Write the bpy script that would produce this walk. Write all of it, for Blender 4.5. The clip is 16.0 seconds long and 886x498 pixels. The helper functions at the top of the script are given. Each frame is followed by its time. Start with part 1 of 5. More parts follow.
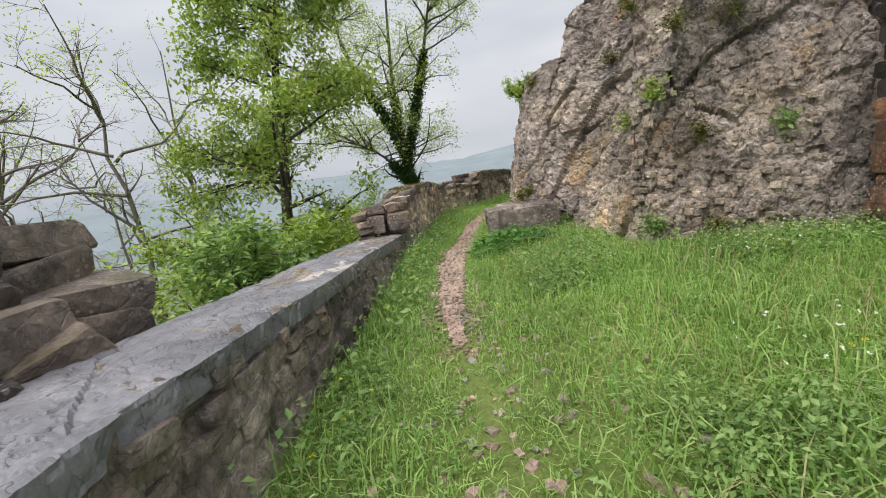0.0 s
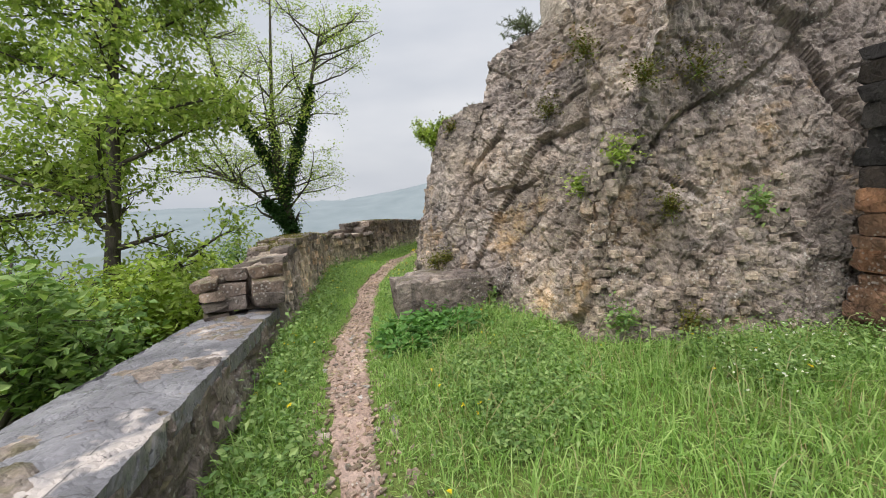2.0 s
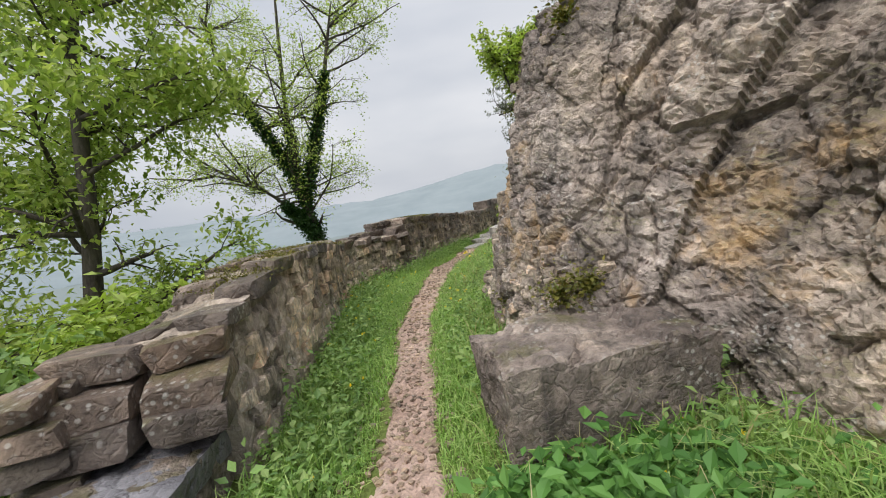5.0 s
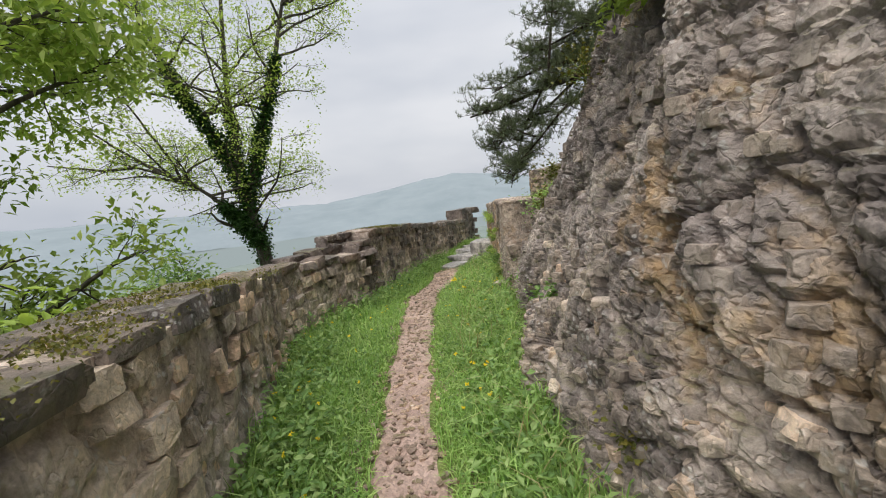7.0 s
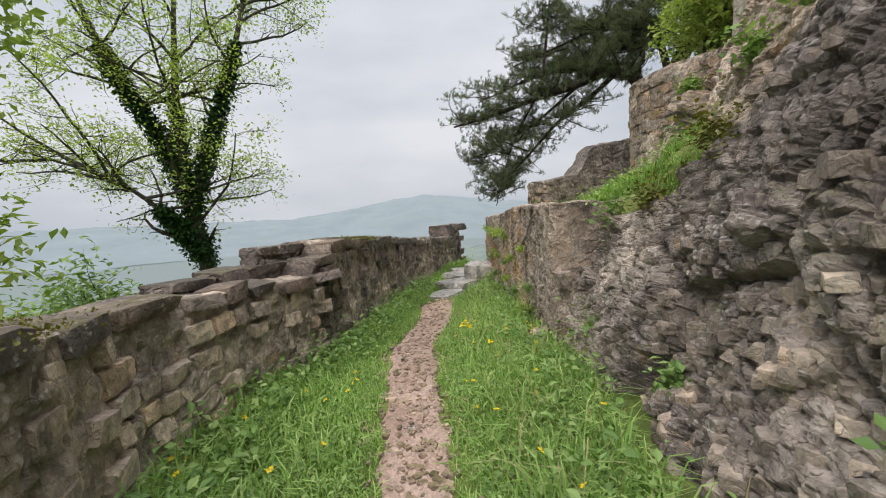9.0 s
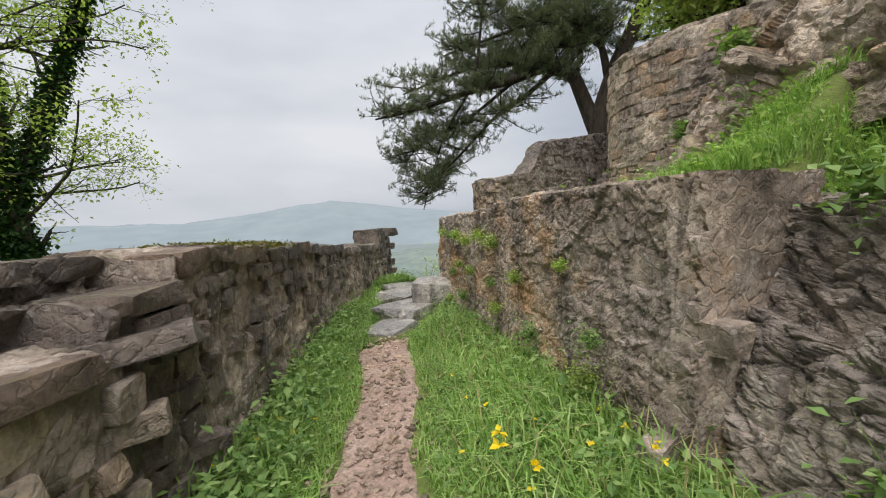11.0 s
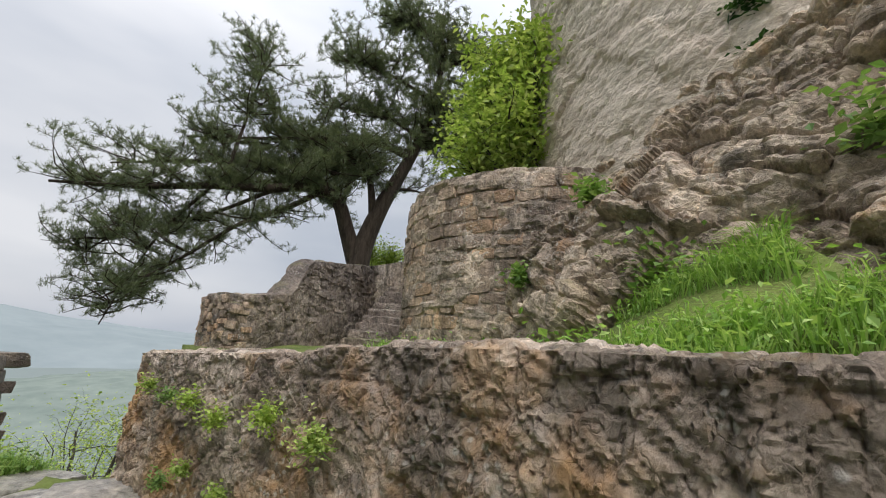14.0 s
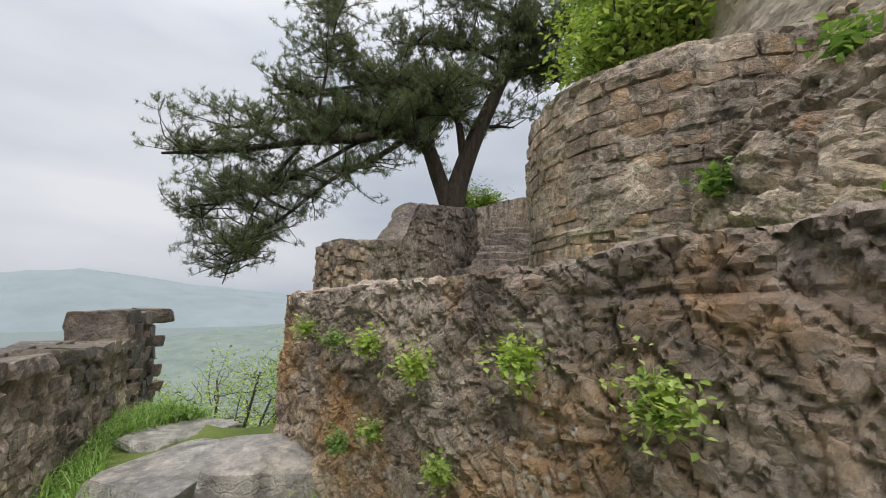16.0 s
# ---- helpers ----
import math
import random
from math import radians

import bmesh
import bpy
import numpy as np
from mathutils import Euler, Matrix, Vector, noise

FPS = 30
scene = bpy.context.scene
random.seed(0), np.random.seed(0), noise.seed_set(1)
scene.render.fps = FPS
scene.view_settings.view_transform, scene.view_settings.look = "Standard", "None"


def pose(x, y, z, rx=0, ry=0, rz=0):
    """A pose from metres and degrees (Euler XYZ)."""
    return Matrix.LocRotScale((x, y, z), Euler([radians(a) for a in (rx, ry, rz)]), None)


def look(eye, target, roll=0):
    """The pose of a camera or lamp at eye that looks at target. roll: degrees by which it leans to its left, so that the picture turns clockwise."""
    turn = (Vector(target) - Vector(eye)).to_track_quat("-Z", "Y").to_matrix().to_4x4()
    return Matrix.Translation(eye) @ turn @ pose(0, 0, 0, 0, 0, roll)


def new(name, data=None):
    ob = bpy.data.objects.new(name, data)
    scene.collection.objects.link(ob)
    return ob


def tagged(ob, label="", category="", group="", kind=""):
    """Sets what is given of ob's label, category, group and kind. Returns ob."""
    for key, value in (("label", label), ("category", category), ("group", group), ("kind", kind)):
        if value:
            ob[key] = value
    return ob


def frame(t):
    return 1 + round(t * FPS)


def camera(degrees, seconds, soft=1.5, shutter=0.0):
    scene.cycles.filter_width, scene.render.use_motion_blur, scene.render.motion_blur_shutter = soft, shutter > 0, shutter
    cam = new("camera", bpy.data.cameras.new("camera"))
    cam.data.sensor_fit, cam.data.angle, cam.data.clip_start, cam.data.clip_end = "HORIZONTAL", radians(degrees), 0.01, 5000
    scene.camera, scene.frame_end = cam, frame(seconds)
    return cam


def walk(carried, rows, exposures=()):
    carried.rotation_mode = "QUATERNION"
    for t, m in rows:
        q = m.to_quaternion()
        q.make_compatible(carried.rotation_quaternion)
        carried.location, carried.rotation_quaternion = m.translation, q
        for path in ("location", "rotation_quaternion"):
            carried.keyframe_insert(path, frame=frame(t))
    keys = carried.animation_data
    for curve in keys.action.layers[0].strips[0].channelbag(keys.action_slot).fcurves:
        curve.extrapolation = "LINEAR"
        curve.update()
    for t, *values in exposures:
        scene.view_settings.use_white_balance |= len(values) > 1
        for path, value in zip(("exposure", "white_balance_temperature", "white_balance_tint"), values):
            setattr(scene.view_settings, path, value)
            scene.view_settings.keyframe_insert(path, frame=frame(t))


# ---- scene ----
cam = camera(93.3, 16.0, soft=1.0)
METRES, EYE, TILT, LEAN, TURN = 16.0, 1.5, 0.0, -3.0, 0.0
ROWS = [
    (0.0, 0.0, 0.0, 0.0, -2.49, -11.83, 11.98),
    (0.5, -0.0038, 0.0274, 0.0029, -9.98, -10.86, 11.32),
    (1.0, -0.0051, 0.055, 0.0008, -13.96, -9.66, 10.2),
    (1.5, -0.0063, 0.084, 0.0066, -16.87, -8.87, 8.45),
    (2.0, -0.0051, 0.1145, 0.0101, -18.54, -8.48, 6.99),
    (2.5, 0.0044, 0.1437, 0.0048, -17.3, -8.46, 6.97),
    (3.0, 0.0084, 0.1707, 0.0036, -15.83, -8.69, 8.36),
    (3.5, 0.0087, 0.2083, 0.0051, -14.92, -8.85, 9.93),
    (4.0, 0.0126, 0.2442, 0.0008, -13.96, -8.65, 11.42),
    (6.5, 0.0188, 0.4204, -0.0024, -19.14, -9.03, 9.86),
    (7.0, 0.0276, 0.459, -0.0012, -21.0, -8.85, 8.94),
    (7.5, 0.0304, 0.4977, -0.0048, -22.29, -8.26, 8.32),
    (8.0, 0.0392, 0.5336, -0.0101, -22.86, -7.12, 7.35),
    (10.5, 0.0816, 0.72, -0.0257, -32.98, -6.39, 5.43),
    (11.0, 0.0938, 0.7534, -0.0284, -37.34, -6.57, 4.79),
    (11.5, 0.1045, 0.7825, -0.0323, -41.41, -6.36, 3.94),
    (12.0, 0.1157, 0.8148, -0.0317, -45.27, -5.72, 3.3),
    (12.5, 0.1348, 0.8403, -0.0332, -48.86, -4.67, 3.28),
    (13.0, 0.1479, 0.8602, -0.0348, -53.76, -2.07, 2.41),
    (13.5, 0.1604, 0.879, -0.0309, -63.13, 3.8, -0.06),
    (14.0, 0.1715, 0.8792, -0.0262, -74.12, 10.61, -2.48),
    (14.5, 0.1727, 0.8884, -0.0248, -80.37, 14.56, -3.99),
    (15.0, 0.1752, 0.9027, -0.0279, -77.58, 12.99, -4.14),
    (15.5, 0.1905, 0.9179, -0.0356, -69.8, 8.18, -1.98),
    (16.0, 0.2051, 0.939, -0.0381, -63.28, 3.87, 0.5),
]
walk(cam, [(t, pose(0, 0, EYE, TILT, LEAN, TURN) @ pose(METRES * x, METRES * y, METRES * z, 90 + pitch, roll, yaw)) for t, x, y, z, yaw, pitch, roll in ROWS])

# ---- light: overcast spring sky ----
world = bpy.data.worlds.new("overcast_sky")
scene.world = world
world.use_nodes = True
wn, wl = world.node_tree.nodes, world.node_tree.links
wn.clear()
w_out, w_bg = wn.new("ShaderNodeOutputWorld"), wn.new("ShaderNodeBackground")
w_sky = wn.new("ShaderNodeTexSky")
w_sky.sky_type, w_sky.sun_disc = "NISHITA", False
w_sky.sun_elevation, w_sky.sun_rotation = radians(50), radians(20)
w_sky.dust_density = 4.0
w_scale = wn.new("ShaderNodeVectorMath")
w_scale.operation = "SCALE"
w_scale.inputs["Scale"].default_value = 0.10
wl.new(w_sky.outputs[0], w_scale.inputs[0])
w_co, w_map = wn.new("ShaderNodeTexCoord"), wn.new("ShaderNodeMapping")
w_map.inputs["Scale"].default_value = (1.0, 1.0, 3.2)
w_noise = wn.new("ShaderNodeTexNoise")
w_noise.inputs["Scale"].default_value, w_noise.inputs["Detail"].default_value = 1.7, 4.0
w_noise.inputs["Roughness"].default_value = 0.45
wl.new(w_co.outputs["Generated"], w_map.inputs[0])
wl.new(w_map.outputs[0], w_noise.inputs["Vector"])
w_ramp = wn.new("ShaderNodeValToRGB")
w_ramp.color_ramp.elements[0].position, w_ramp.color_ramp.elements[1].position = 0.33, 0.68
w_ramp.color_ramp.elements[0].color = (0.55, 0.605, 0.70, 1)
w_ramp.color_ramp.elements[1].color = (0.87, 0.89, 0.94, 1)
wl.new(w_noise.outputs["Fac"], w_ramp.inputs[0])
w_mix = wn.new("ShaderNodeMix")
w_mix.data_type = "RGBA"
w_mix.inputs["Factor"].default_value = 0.93
wl.new(w_scale.outputs[0], w_mix.inputs["A"])
wl.new(w_ramp.outputs[0], w_mix.inputs["B"])
# an overcast sky is brightest overhead
w_sep, w_pow, w_grow = wn.new("ShaderNodeSeparateXYZ"), wn.new("ShaderNodeMath"), wn.new("ShaderNodeMath")
wl.new(w_co.outputs["Generated"], w_sep.inputs[0])
w_pow.operation, w_pow.use_clamp = "POWER", True
w_pow.inputs[1].default_value = 4.0
wl.new(w_sep.outputs["Z"], w_pow.inputs[0])
w_grow.operation = "MULTIPLY_ADD"
w_grow.inputs[1].default_value, w_grow.inputs[2].default_value = 2.1, 0.88
wl.new(w_pow.outputs[0], w_grow.inputs[0])
wl.new(w_mix.outputs["Result"], w_bg.inputs["Color"])
wl.new(w_grow.outputs[0], w_bg.inputs["Strength"])
wl.new(w_bg.outputs[0], w_out.inputs["Surface"])

sun = new("sun", bpy.data.lights.new("sun", "SUN"))
sun.data.energy, sun.data.angle, sun.data.color = 3.4, radians(60), (1.0, 0.95, 0.90)
sun.matrix_world = look((-10, -6, 30), (2, 6, 0))

RNG = np.random.default_rng(7)


# ---- materials ----
def material(name, rough=0.9):
    m = bpy.data.materials.new(name)
    m.use_nodes = True
    b = m.node_tree.nodes["Principled BSDF"]
    b.inputs["Roughness"].default_value = rough
    b.inputs["Specular IOR Level"].default_value = 0.3
    return m, m.node_tree.nodes, m.node_tree.links, b


def coords(n):
    return n.new("ShaderNodeNewGeometry").outputs["Position"]


def tex_noise(n, l, scale, detail=5.0, rough=0.6, at=None, squash=None):
    t = n.new("ShaderNodeTexNoise")
    t.inputs["Scale"].default_value, t.inputs["Detail"].default_value, t.inputs["Roughness"].default_value = scale, detail, rough
    at = at or coords(n)
    if squash:
        mp = n.new("ShaderNodeMapping")
        mp.inputs["Scale"].default_value = squash
        l.new(at, mp.inputs[0])
        at = mp.outputs[0]
    l.new(at, t.inputs["Vector"])
    return t.outputs["Fac"]


def ramp(n, l, fac, stops):
    r = n.new("ShaderNodeValToRGB")
    e = r.color_ramp.elements
    while len(e) < len(stops):
        e.new(0.5)
    for el, (p, c) in zip(e, stops):
        el.position, el.color = p, (*c, 1) if len(c) == 3 else c
    l.new(fac, r.inputs[0])
    return r.outputs[0]


def grey(a):
    return (a, a, a)


def mix(n, l, fac, a, b, mode="MIX"):
    m = n.new("ShaderNodeMix")
    m.data_type, m.blend_type = "RGBA", mode
    for key, v in (("Factor", fac), ("A", a), ("B", b)):
        if isinstance(v, (int, float)):
            m.inputs[key].default_value = v
        elif isinstance(v, tuple):
            m.inputs[key].default_value = (*v, 1)
        else:
            l.new(v, m.inputs[key])
    return m.outputs["Result"]


def bump(n, l, b, height, strength, distance):
    u = n.new("ShaderNodeBump")
    u.inputs["Strength"].default_value, u.inputs["Distance"].default_value = strength, distance
    l.new(height, u.inputs["Height"])
    l.new(u.outputs[0], b.inputs["Normal"])


def upward(n, l, low, high):
    """How far a face looks up, from 0 to 1."""
    s = n.new("ShaderNodeSeparateXYZ")
    l.new(n.new("ShaderNodeNewGeometry").outputs["Normal"], s.inputs[0])
    r = n.new("ShaderNodeMapRange")
    r.inputs["From Min"].default_value, r.inputs["From Max"].default_value = low, high
    l.new(s.outputs["Z"], r.inputs["Value"])
    return r.outputs[0]


def rock_material(name, dark, mid, light, ochre=(0.42, 0.26, 0.10), ochre_at=0.60, lichen=0.5, moss=0.5, fine=9.0, stone=False, rough=0.88, shard=11.0):
    m, n, l, b = material(name, rough)
    big = tex_noise(n, l, 1.3, 5, 0.62)
    col = ramp(n, l, big, [(0.28, dark), (0.5, mid), (0.72, light)])
    col = mix(n, l, 1.0, col, ramp(n, l, tex_noise(n, l, 0.55, 4, 0.6), [(0.32, (0.78, 0.75, 0.76)), (0.5, (1.05, 1.02, 1.0)), (0.68, (1.36, 1.27, 1.14))]), "MULTIPLY")
    grain = tex_noise(n, l, fine, 8, 0.75)
    col = mix(n, l, 0.8, col, ramp(n, l, grain, [(0.30, grey(0.22)), (0.5, grey(0.92)), (0.70, grey(1.6))]), "MULTIPLY")
    if stone:
        rnd = n.new("ShaderNodeObjectInfo").outputs["Random"]
        col = mix(n, l, 0.7, col, ramp(n, l, rnd, [(0.0, (0.55, 0.52, 0.5)), (0.35, (0.9, 0.86, 0.8)), (0.7, (1.15, 1.1, 1.02)), (1.0, (1.2, 0.95, 0.72))]), "MULTIPLY")
        rnd = n.new("ShaderNodeNewGeometry").outputs["Random Per Island"]
        col = mix(n, l, 0.4, col, ramp(n, l, rnd, [(0.0, grey(0.6)), (1.0, (1.3, 1.22, 1.1))]), "MULTIPLY")
    och = ramp(n, l, tex_noise(n, l, 0.9, 6, 0.7), [(ochre_at, grey(0)), (ochre_at + 0.12, grey(0.75))])
    col = mix(n, l, och, col, mix(n, l, grain, ochre, (ochre[0] * 1.5, ochre[1] * 1.6, ochre[2] * 1.9)))
    # dark algae runs down the face
    runs = ramp(n, l, tex_noise(n, l, 1.0, 5, 0.7, squash=(4.0, 4.0, 0.5)), [(0.52, grey(0)), (0.68, grey(0.72))])
    col = mix(n, l, runs, col, (0.05, 0.046, 0.042))
    spots = n.new("ShaderNodeTexVoronoi")
    spots.inputs["Scale"].default_value = 24.0
    l.new(coords(n), spots.inputs["Vector"])
    sp = mix(n, l, 1.0, ramp(n, l, spots.outputs["Distance"], [(0.22, grey(lichen)), (0.36, grey(0))]), ramp(n, l, tex_noise(n, l, 2.3, 3), [(0.5, grey(0)), (0.62, grey(1))]), "MULTIPLY")
    col = mix(n, l, sp, col, (0.62, 0.61, 0.57))
    if moss:
        up = mix(n, l, 1.0, upward(n, l, 0.35, 0.85), ramp(n, l, tex_noise(n, l, 2.1, 5, 0.7), [(0.5, grey(0)), (0.6, grey(moss))]), "MULTIPLY")
        col = mix(n, l, up, col, mix(n, l, grain, (0.06, 0.07, 0.012), (0.16, 0.15, 0.03)))
    v = n.new("ShaderNodeTexVoronoi")
    v.inputs["Scale"].default_value = 13.0
    wv = n.new("ShaderNodeVectorMath")
    wv.operation = "ADD"
    l.new(coords(n), wv.inputs[0])
    l.new(mix(n, l, 1.0, tex_noise(n, l, 9, 3), grey(0.16), "MULTIPLY"), wv.inputs[1])
    l.new(wv.outputs[0], v.inputs["Vector"])
    # each broken piece has a tint of its own, with a joint between
    v2, crack = n.new("ShaderNodeTexVoronoi"), n.new("ShaderNodeTexVoronoi")
    v2.inputs["Scale"].default_value = crack.inputs["Scale"].default_value = shard
    crack.feature = "DISTANCE_TO_EDGE"
    l.new(wv.outputs[0], v2.inputs["Vector"])
    l.new(wv.outputs[0], crack.inputs["Vector"])
    col = mix(n, l, 0.36, col, ramp(n, l, v2.outputs["Color"], [(0.15, (0.62, 0.6, 0.6)), (0.5, (1.0, 0.98, 0.95)), (0.85, (1.42, 1.36, 1.27))]), "MULTIPLY")
    fissure = ramp(n, l, crack.outputs["Distance"], [(0.0, grey(0)), (0.09, grey(1))])
    l.new(col, b.inputs["Base Color"])
    height = mix(n, l, 0.45, tex_noise(n, l, 22, 8, 0.75), v.outputs["Distance"])
    bump(n, l, b, mix(n, l, 0.12, height, fissure), 0.95, 0.055)
    return m


ROCK = rock_material("limestone_rock", (0.13, 0.112, 0.101), (0.32, 0.28, 0.252), (0.58, 0.52, 0.468), ochre_at=0.57)
ROCK_BROWN = rock_material("brown_ledge_rock", (0.19, 0.155, 0.128), (0.46, 0.38, 0.305), (0.71, 0.615, 0.505), (0.46, 0.25, 0.11), 0.60)
STONE = rock_material("rubble_stone", (0.18, 0.148, 0.13), (0.34, 0.285, 0.25), (0.53, 0.46, 0.40), ochre_at=0.63, stone=True)
STONE_DARK = rock_material("dark_wet_stone", (0.09, 0.08, 0.078), (0.17, 0.15, 0.14), (0.30, 0.265, 0.24), ochre_at=0.72, stone=True, rough=0.5)
MORTAR = rock_material("weathered_mortar", (0.18, 0.15, 0.13), (0.37, 0.315, 0.27), (0.57, 0.50, 0.435), ochre_at=0.68, lichen=0.3, fine=14, moss=0.8)
CRUST = rock_material("pitted_retaining_wall", (0.15, 0.122, 0.10), (0.40, 0.336, 0.28), (0.70, 0.62, 0.545), (0.38, 0.21, 0.08), 0.52, fine=12, moss=0.3)
REDBRICK = rock_material("reddish_block", (0.13, 0.082, 0.055), (0.30, 0.19, 0.13), (0.46, 0.33, 0.24), ochre_at=0.6, stone=True, moss=0)
SOOT = rock_material("soot_black_block", (0.02, 0.02, 0.022), (0.045, 0.044, 0.046), (0.09, 0.087, 0.087), ochre_at=0.85, lichen=0.12, stone=True, moss=0)
PALE_STONE = rock_material("pale_broken_limestone", (0.28, 0.245, 0.22), (0.52, 0.468, 0.42), (0.74, 0.68, 0.61), ochre_at=0.62, stone=True, moss=0.2)
# wet rubble; its dark tone also stands in for shade at the stairs
DARKWALL = rock_material("dark_rubble_wet_and_shaded", (0.09, 0.076, 0.069), (0.215, 0.181, 0.16), (0.42, 0.367, 0.32), ochre_at=0.68, fine=13, moss=0.5, rough=0.6)
SLAB = rock_material("wet_pale_slab", (0.20, 0.193, 0.186), (0.34, 0.33, 0.32), (0.52, 0.51, 0.49), ochre_at=0.75, lichen=0.2, rough=0.35, moss=0.2)


def coping_material():
    m, n, l, b = material("wet_slate_grey_coping", 0.34)
    col = ramp(n, l, tex_noise(n, l, 2.4, 6, 0.6), [(0.3, (0.11, 0.107, 0.117)), (0.6, (0.225, 0.219, 0.232)), (0.8, (0.33, 0.32, 0.32))])
    col = mix(n, l, 0.55, col, ramp(n, l, tex_noise(n, l, 30, 7, 0.75), [(0.3, grey(0.5)), (0.7, grey(1.4))]), "MULTIPLY")
    pale = ramp(n, l, tex_noise(n, l, 1.6, 4, 0.55), [(0.62, grey(0)), (0.66, grey(0.9))])
    col = mix(n, l, pale, col, (0.50, 0.44, 0.40))
    v = n.new("ShaderNodeTexVoronoi")
    v.feature, v.inputs["Scale"].default_value = "DISTANCE_TO_EDGE", 2.6
    w = tex_noise(n, l, 3, 4)
    mixv = n.new("ShaderNodeVectorMath")
    mixv.operation = "ADD"
    l.new(coords(n), mixv.inputs[0])
    l.new(w, mixv.inputs[1])
    l.new(mixv.outputs[0], v.inputs["Vector"])
    crack = ramp(n, l, v.outputs["Distance"], [(0.0, grey(1)), (0.016, grey(0))])
    col = mix(n, l, crack, col, (0.05, 0.048, 0.05))
    l.new(col, b.inputs["Base Color"])
    l.new(ramp(n, l, tex_noise(n, l, 3.1, 5), [(0.35, grey(0.22)), (0.7, grey(0.6))]), b.inputs["Roughness"])
    bump(n, l, b, tex_noise(n, l, 16, 8, 0.7), 0.6, 0.02)
    return m


def render_material():
    m, n, l, b = material("sandy_tower_render", 0.95)
    col = ramp(n, l, tex_noise(n, l, 0.8, 6, 0.6), [(0.3, (0.58, 0.485, 0.40)), (0.55, (0.69, 0.59, 0.495)), (0.75, (0.77, 0.68, 0.585))])
    col = mix(n, l, 0.5, col, ramp(n, l, tex_noise(n, l, 18, 7, 0.7), [(0.3, grey(0.6)), (0.7, grey(1.25))]), "MULTIPLY")
    l.new(col, b.inputs["Base Color"])
    bump(n, l, b, tex_noise(n, l, 5, 8, 0.65, squash=(1, 1, 1.8)), 0.9, 0.12)
    return m


def ground_material():
    m, n, l, b = material("meadow_earth_far_haze", 1.0)
    col = ramp(n, l, tex_noise(n, l, 1.2, 5), [(0.3, (0.07, 0.10, 0.02)), (0.55, (0.14, 0.18, 0.045)), (0.8, (0.22, 0.22, 0.085))])
    col = mix(n, l, 0.6, col, ramp(n, l, tex_noise(n, l, 40, 5, 0.7), [(0.3, grey(0.4)), (0.7, grey(1.4))]), "MULTIPLY")
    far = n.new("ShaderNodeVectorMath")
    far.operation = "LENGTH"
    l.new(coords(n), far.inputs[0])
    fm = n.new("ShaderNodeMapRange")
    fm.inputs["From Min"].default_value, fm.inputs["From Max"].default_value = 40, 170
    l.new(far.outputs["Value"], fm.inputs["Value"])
    near = n.new("ShaderNodeMapRange")
    near.inputs["From Min"].default_value, near.inputs["From Max"].default_value = 20, 34
    l.new(far.outputs["Value"], near.inputs["Value"])
    wood = ramp(n, l, tex_noise(n, l, 0.35, 6, 0.75), [(0.35, (0.03, 0.045, 0.02)), (0.65, (0.10, 0.135, 0.07))])
    col = mix(n, l, near.outputs[0], col, wood)
    # from 40 to 170 m haze is painted in, as grey colour and a glow
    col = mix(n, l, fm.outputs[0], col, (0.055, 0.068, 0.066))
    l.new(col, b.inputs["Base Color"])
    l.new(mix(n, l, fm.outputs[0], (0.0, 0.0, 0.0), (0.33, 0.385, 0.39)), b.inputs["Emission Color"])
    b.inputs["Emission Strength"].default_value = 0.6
    bump(n, l, b, tex_noise(n, l, 30, 6), 0.8, 0.03)
    return m


def path_material():
    m, n, l, b = material("pinkish_gravel", 0.9)
    col = ramp(n, l, tex_noise(n, l, 2.2, 5, 0.6), [(0.3, (0.25, 0.17, 0.13)), (0.6, (0.37, 0.27, 0.22)), (0.8, (0.44, 0.35, 0.29))])
    v = n.new("ShaderNodeTexVoronoi")
    v.inputs["Scale"].default_value = 46
    l.new(coords(n), v.inputs["Vector"])
    col = mix(n, l, 0.55, col, ramp(n, l, v.outputs["Color"], [(0.1, grey(0.55)), (0.9, grey(1.45))]), "MULTIPLY")
    l.new(col, b.inputs["Base Color"])
    bump(n, l, b, v.outputs["Distance"], 0.8, 0.015)
    return m


def leaf_material(name, a, c, d, rough=0.55, back=0.35):
    """A leaf's three tints, one to an island, with light coming through."""
    m, n, l, b = material(name, rough)
    rnd = n.new("ShaderNodeNewGeometry").outputs["Random Per Island"]
    col = ramp(n, l, rnd, [(0.0, a), (0.5, c), (1.0, d)])
    col = mix(n, l, 0.5, col, ramp(n, l, tex_noise(n, l, 0.9, 3), [(0.3, grey(0.7)), (0.7, grey(1.3))]), "MULTIPLY")
    l.new(col, b.inputs["Base Color"])
    t, s = n.new("ShaderNodeBsdfTranslucent"), n.new("ShaderNodeMixShader")
    l.new(mix(n, l, 1.0, col, (1.25, 1.3, 0.7), "MULTIPLY"), t.inputs["Color"])
    s.inputs[0].default_value = back
    l.new(b.outputs[0], s.inputs[1])
    l.new(t.outputs[0], s.inputs[2])
    l.new(s.outputs[0], n["Material Output"].inputs["Surface"])
    return m


def bark_material(name, dark, light):
    m, n, l, b = material(name, 0.95)
    f = tex_noise(n, l, 9, 7, 0.7, squash=(1, 1, 0.25))
    l.new(ramp(n, l, f, [(0.3, dark), (0.7, light)]), b.inputs["Base Color"])
    bump(n, l, b, f, 0.9, 0.05)
    return m


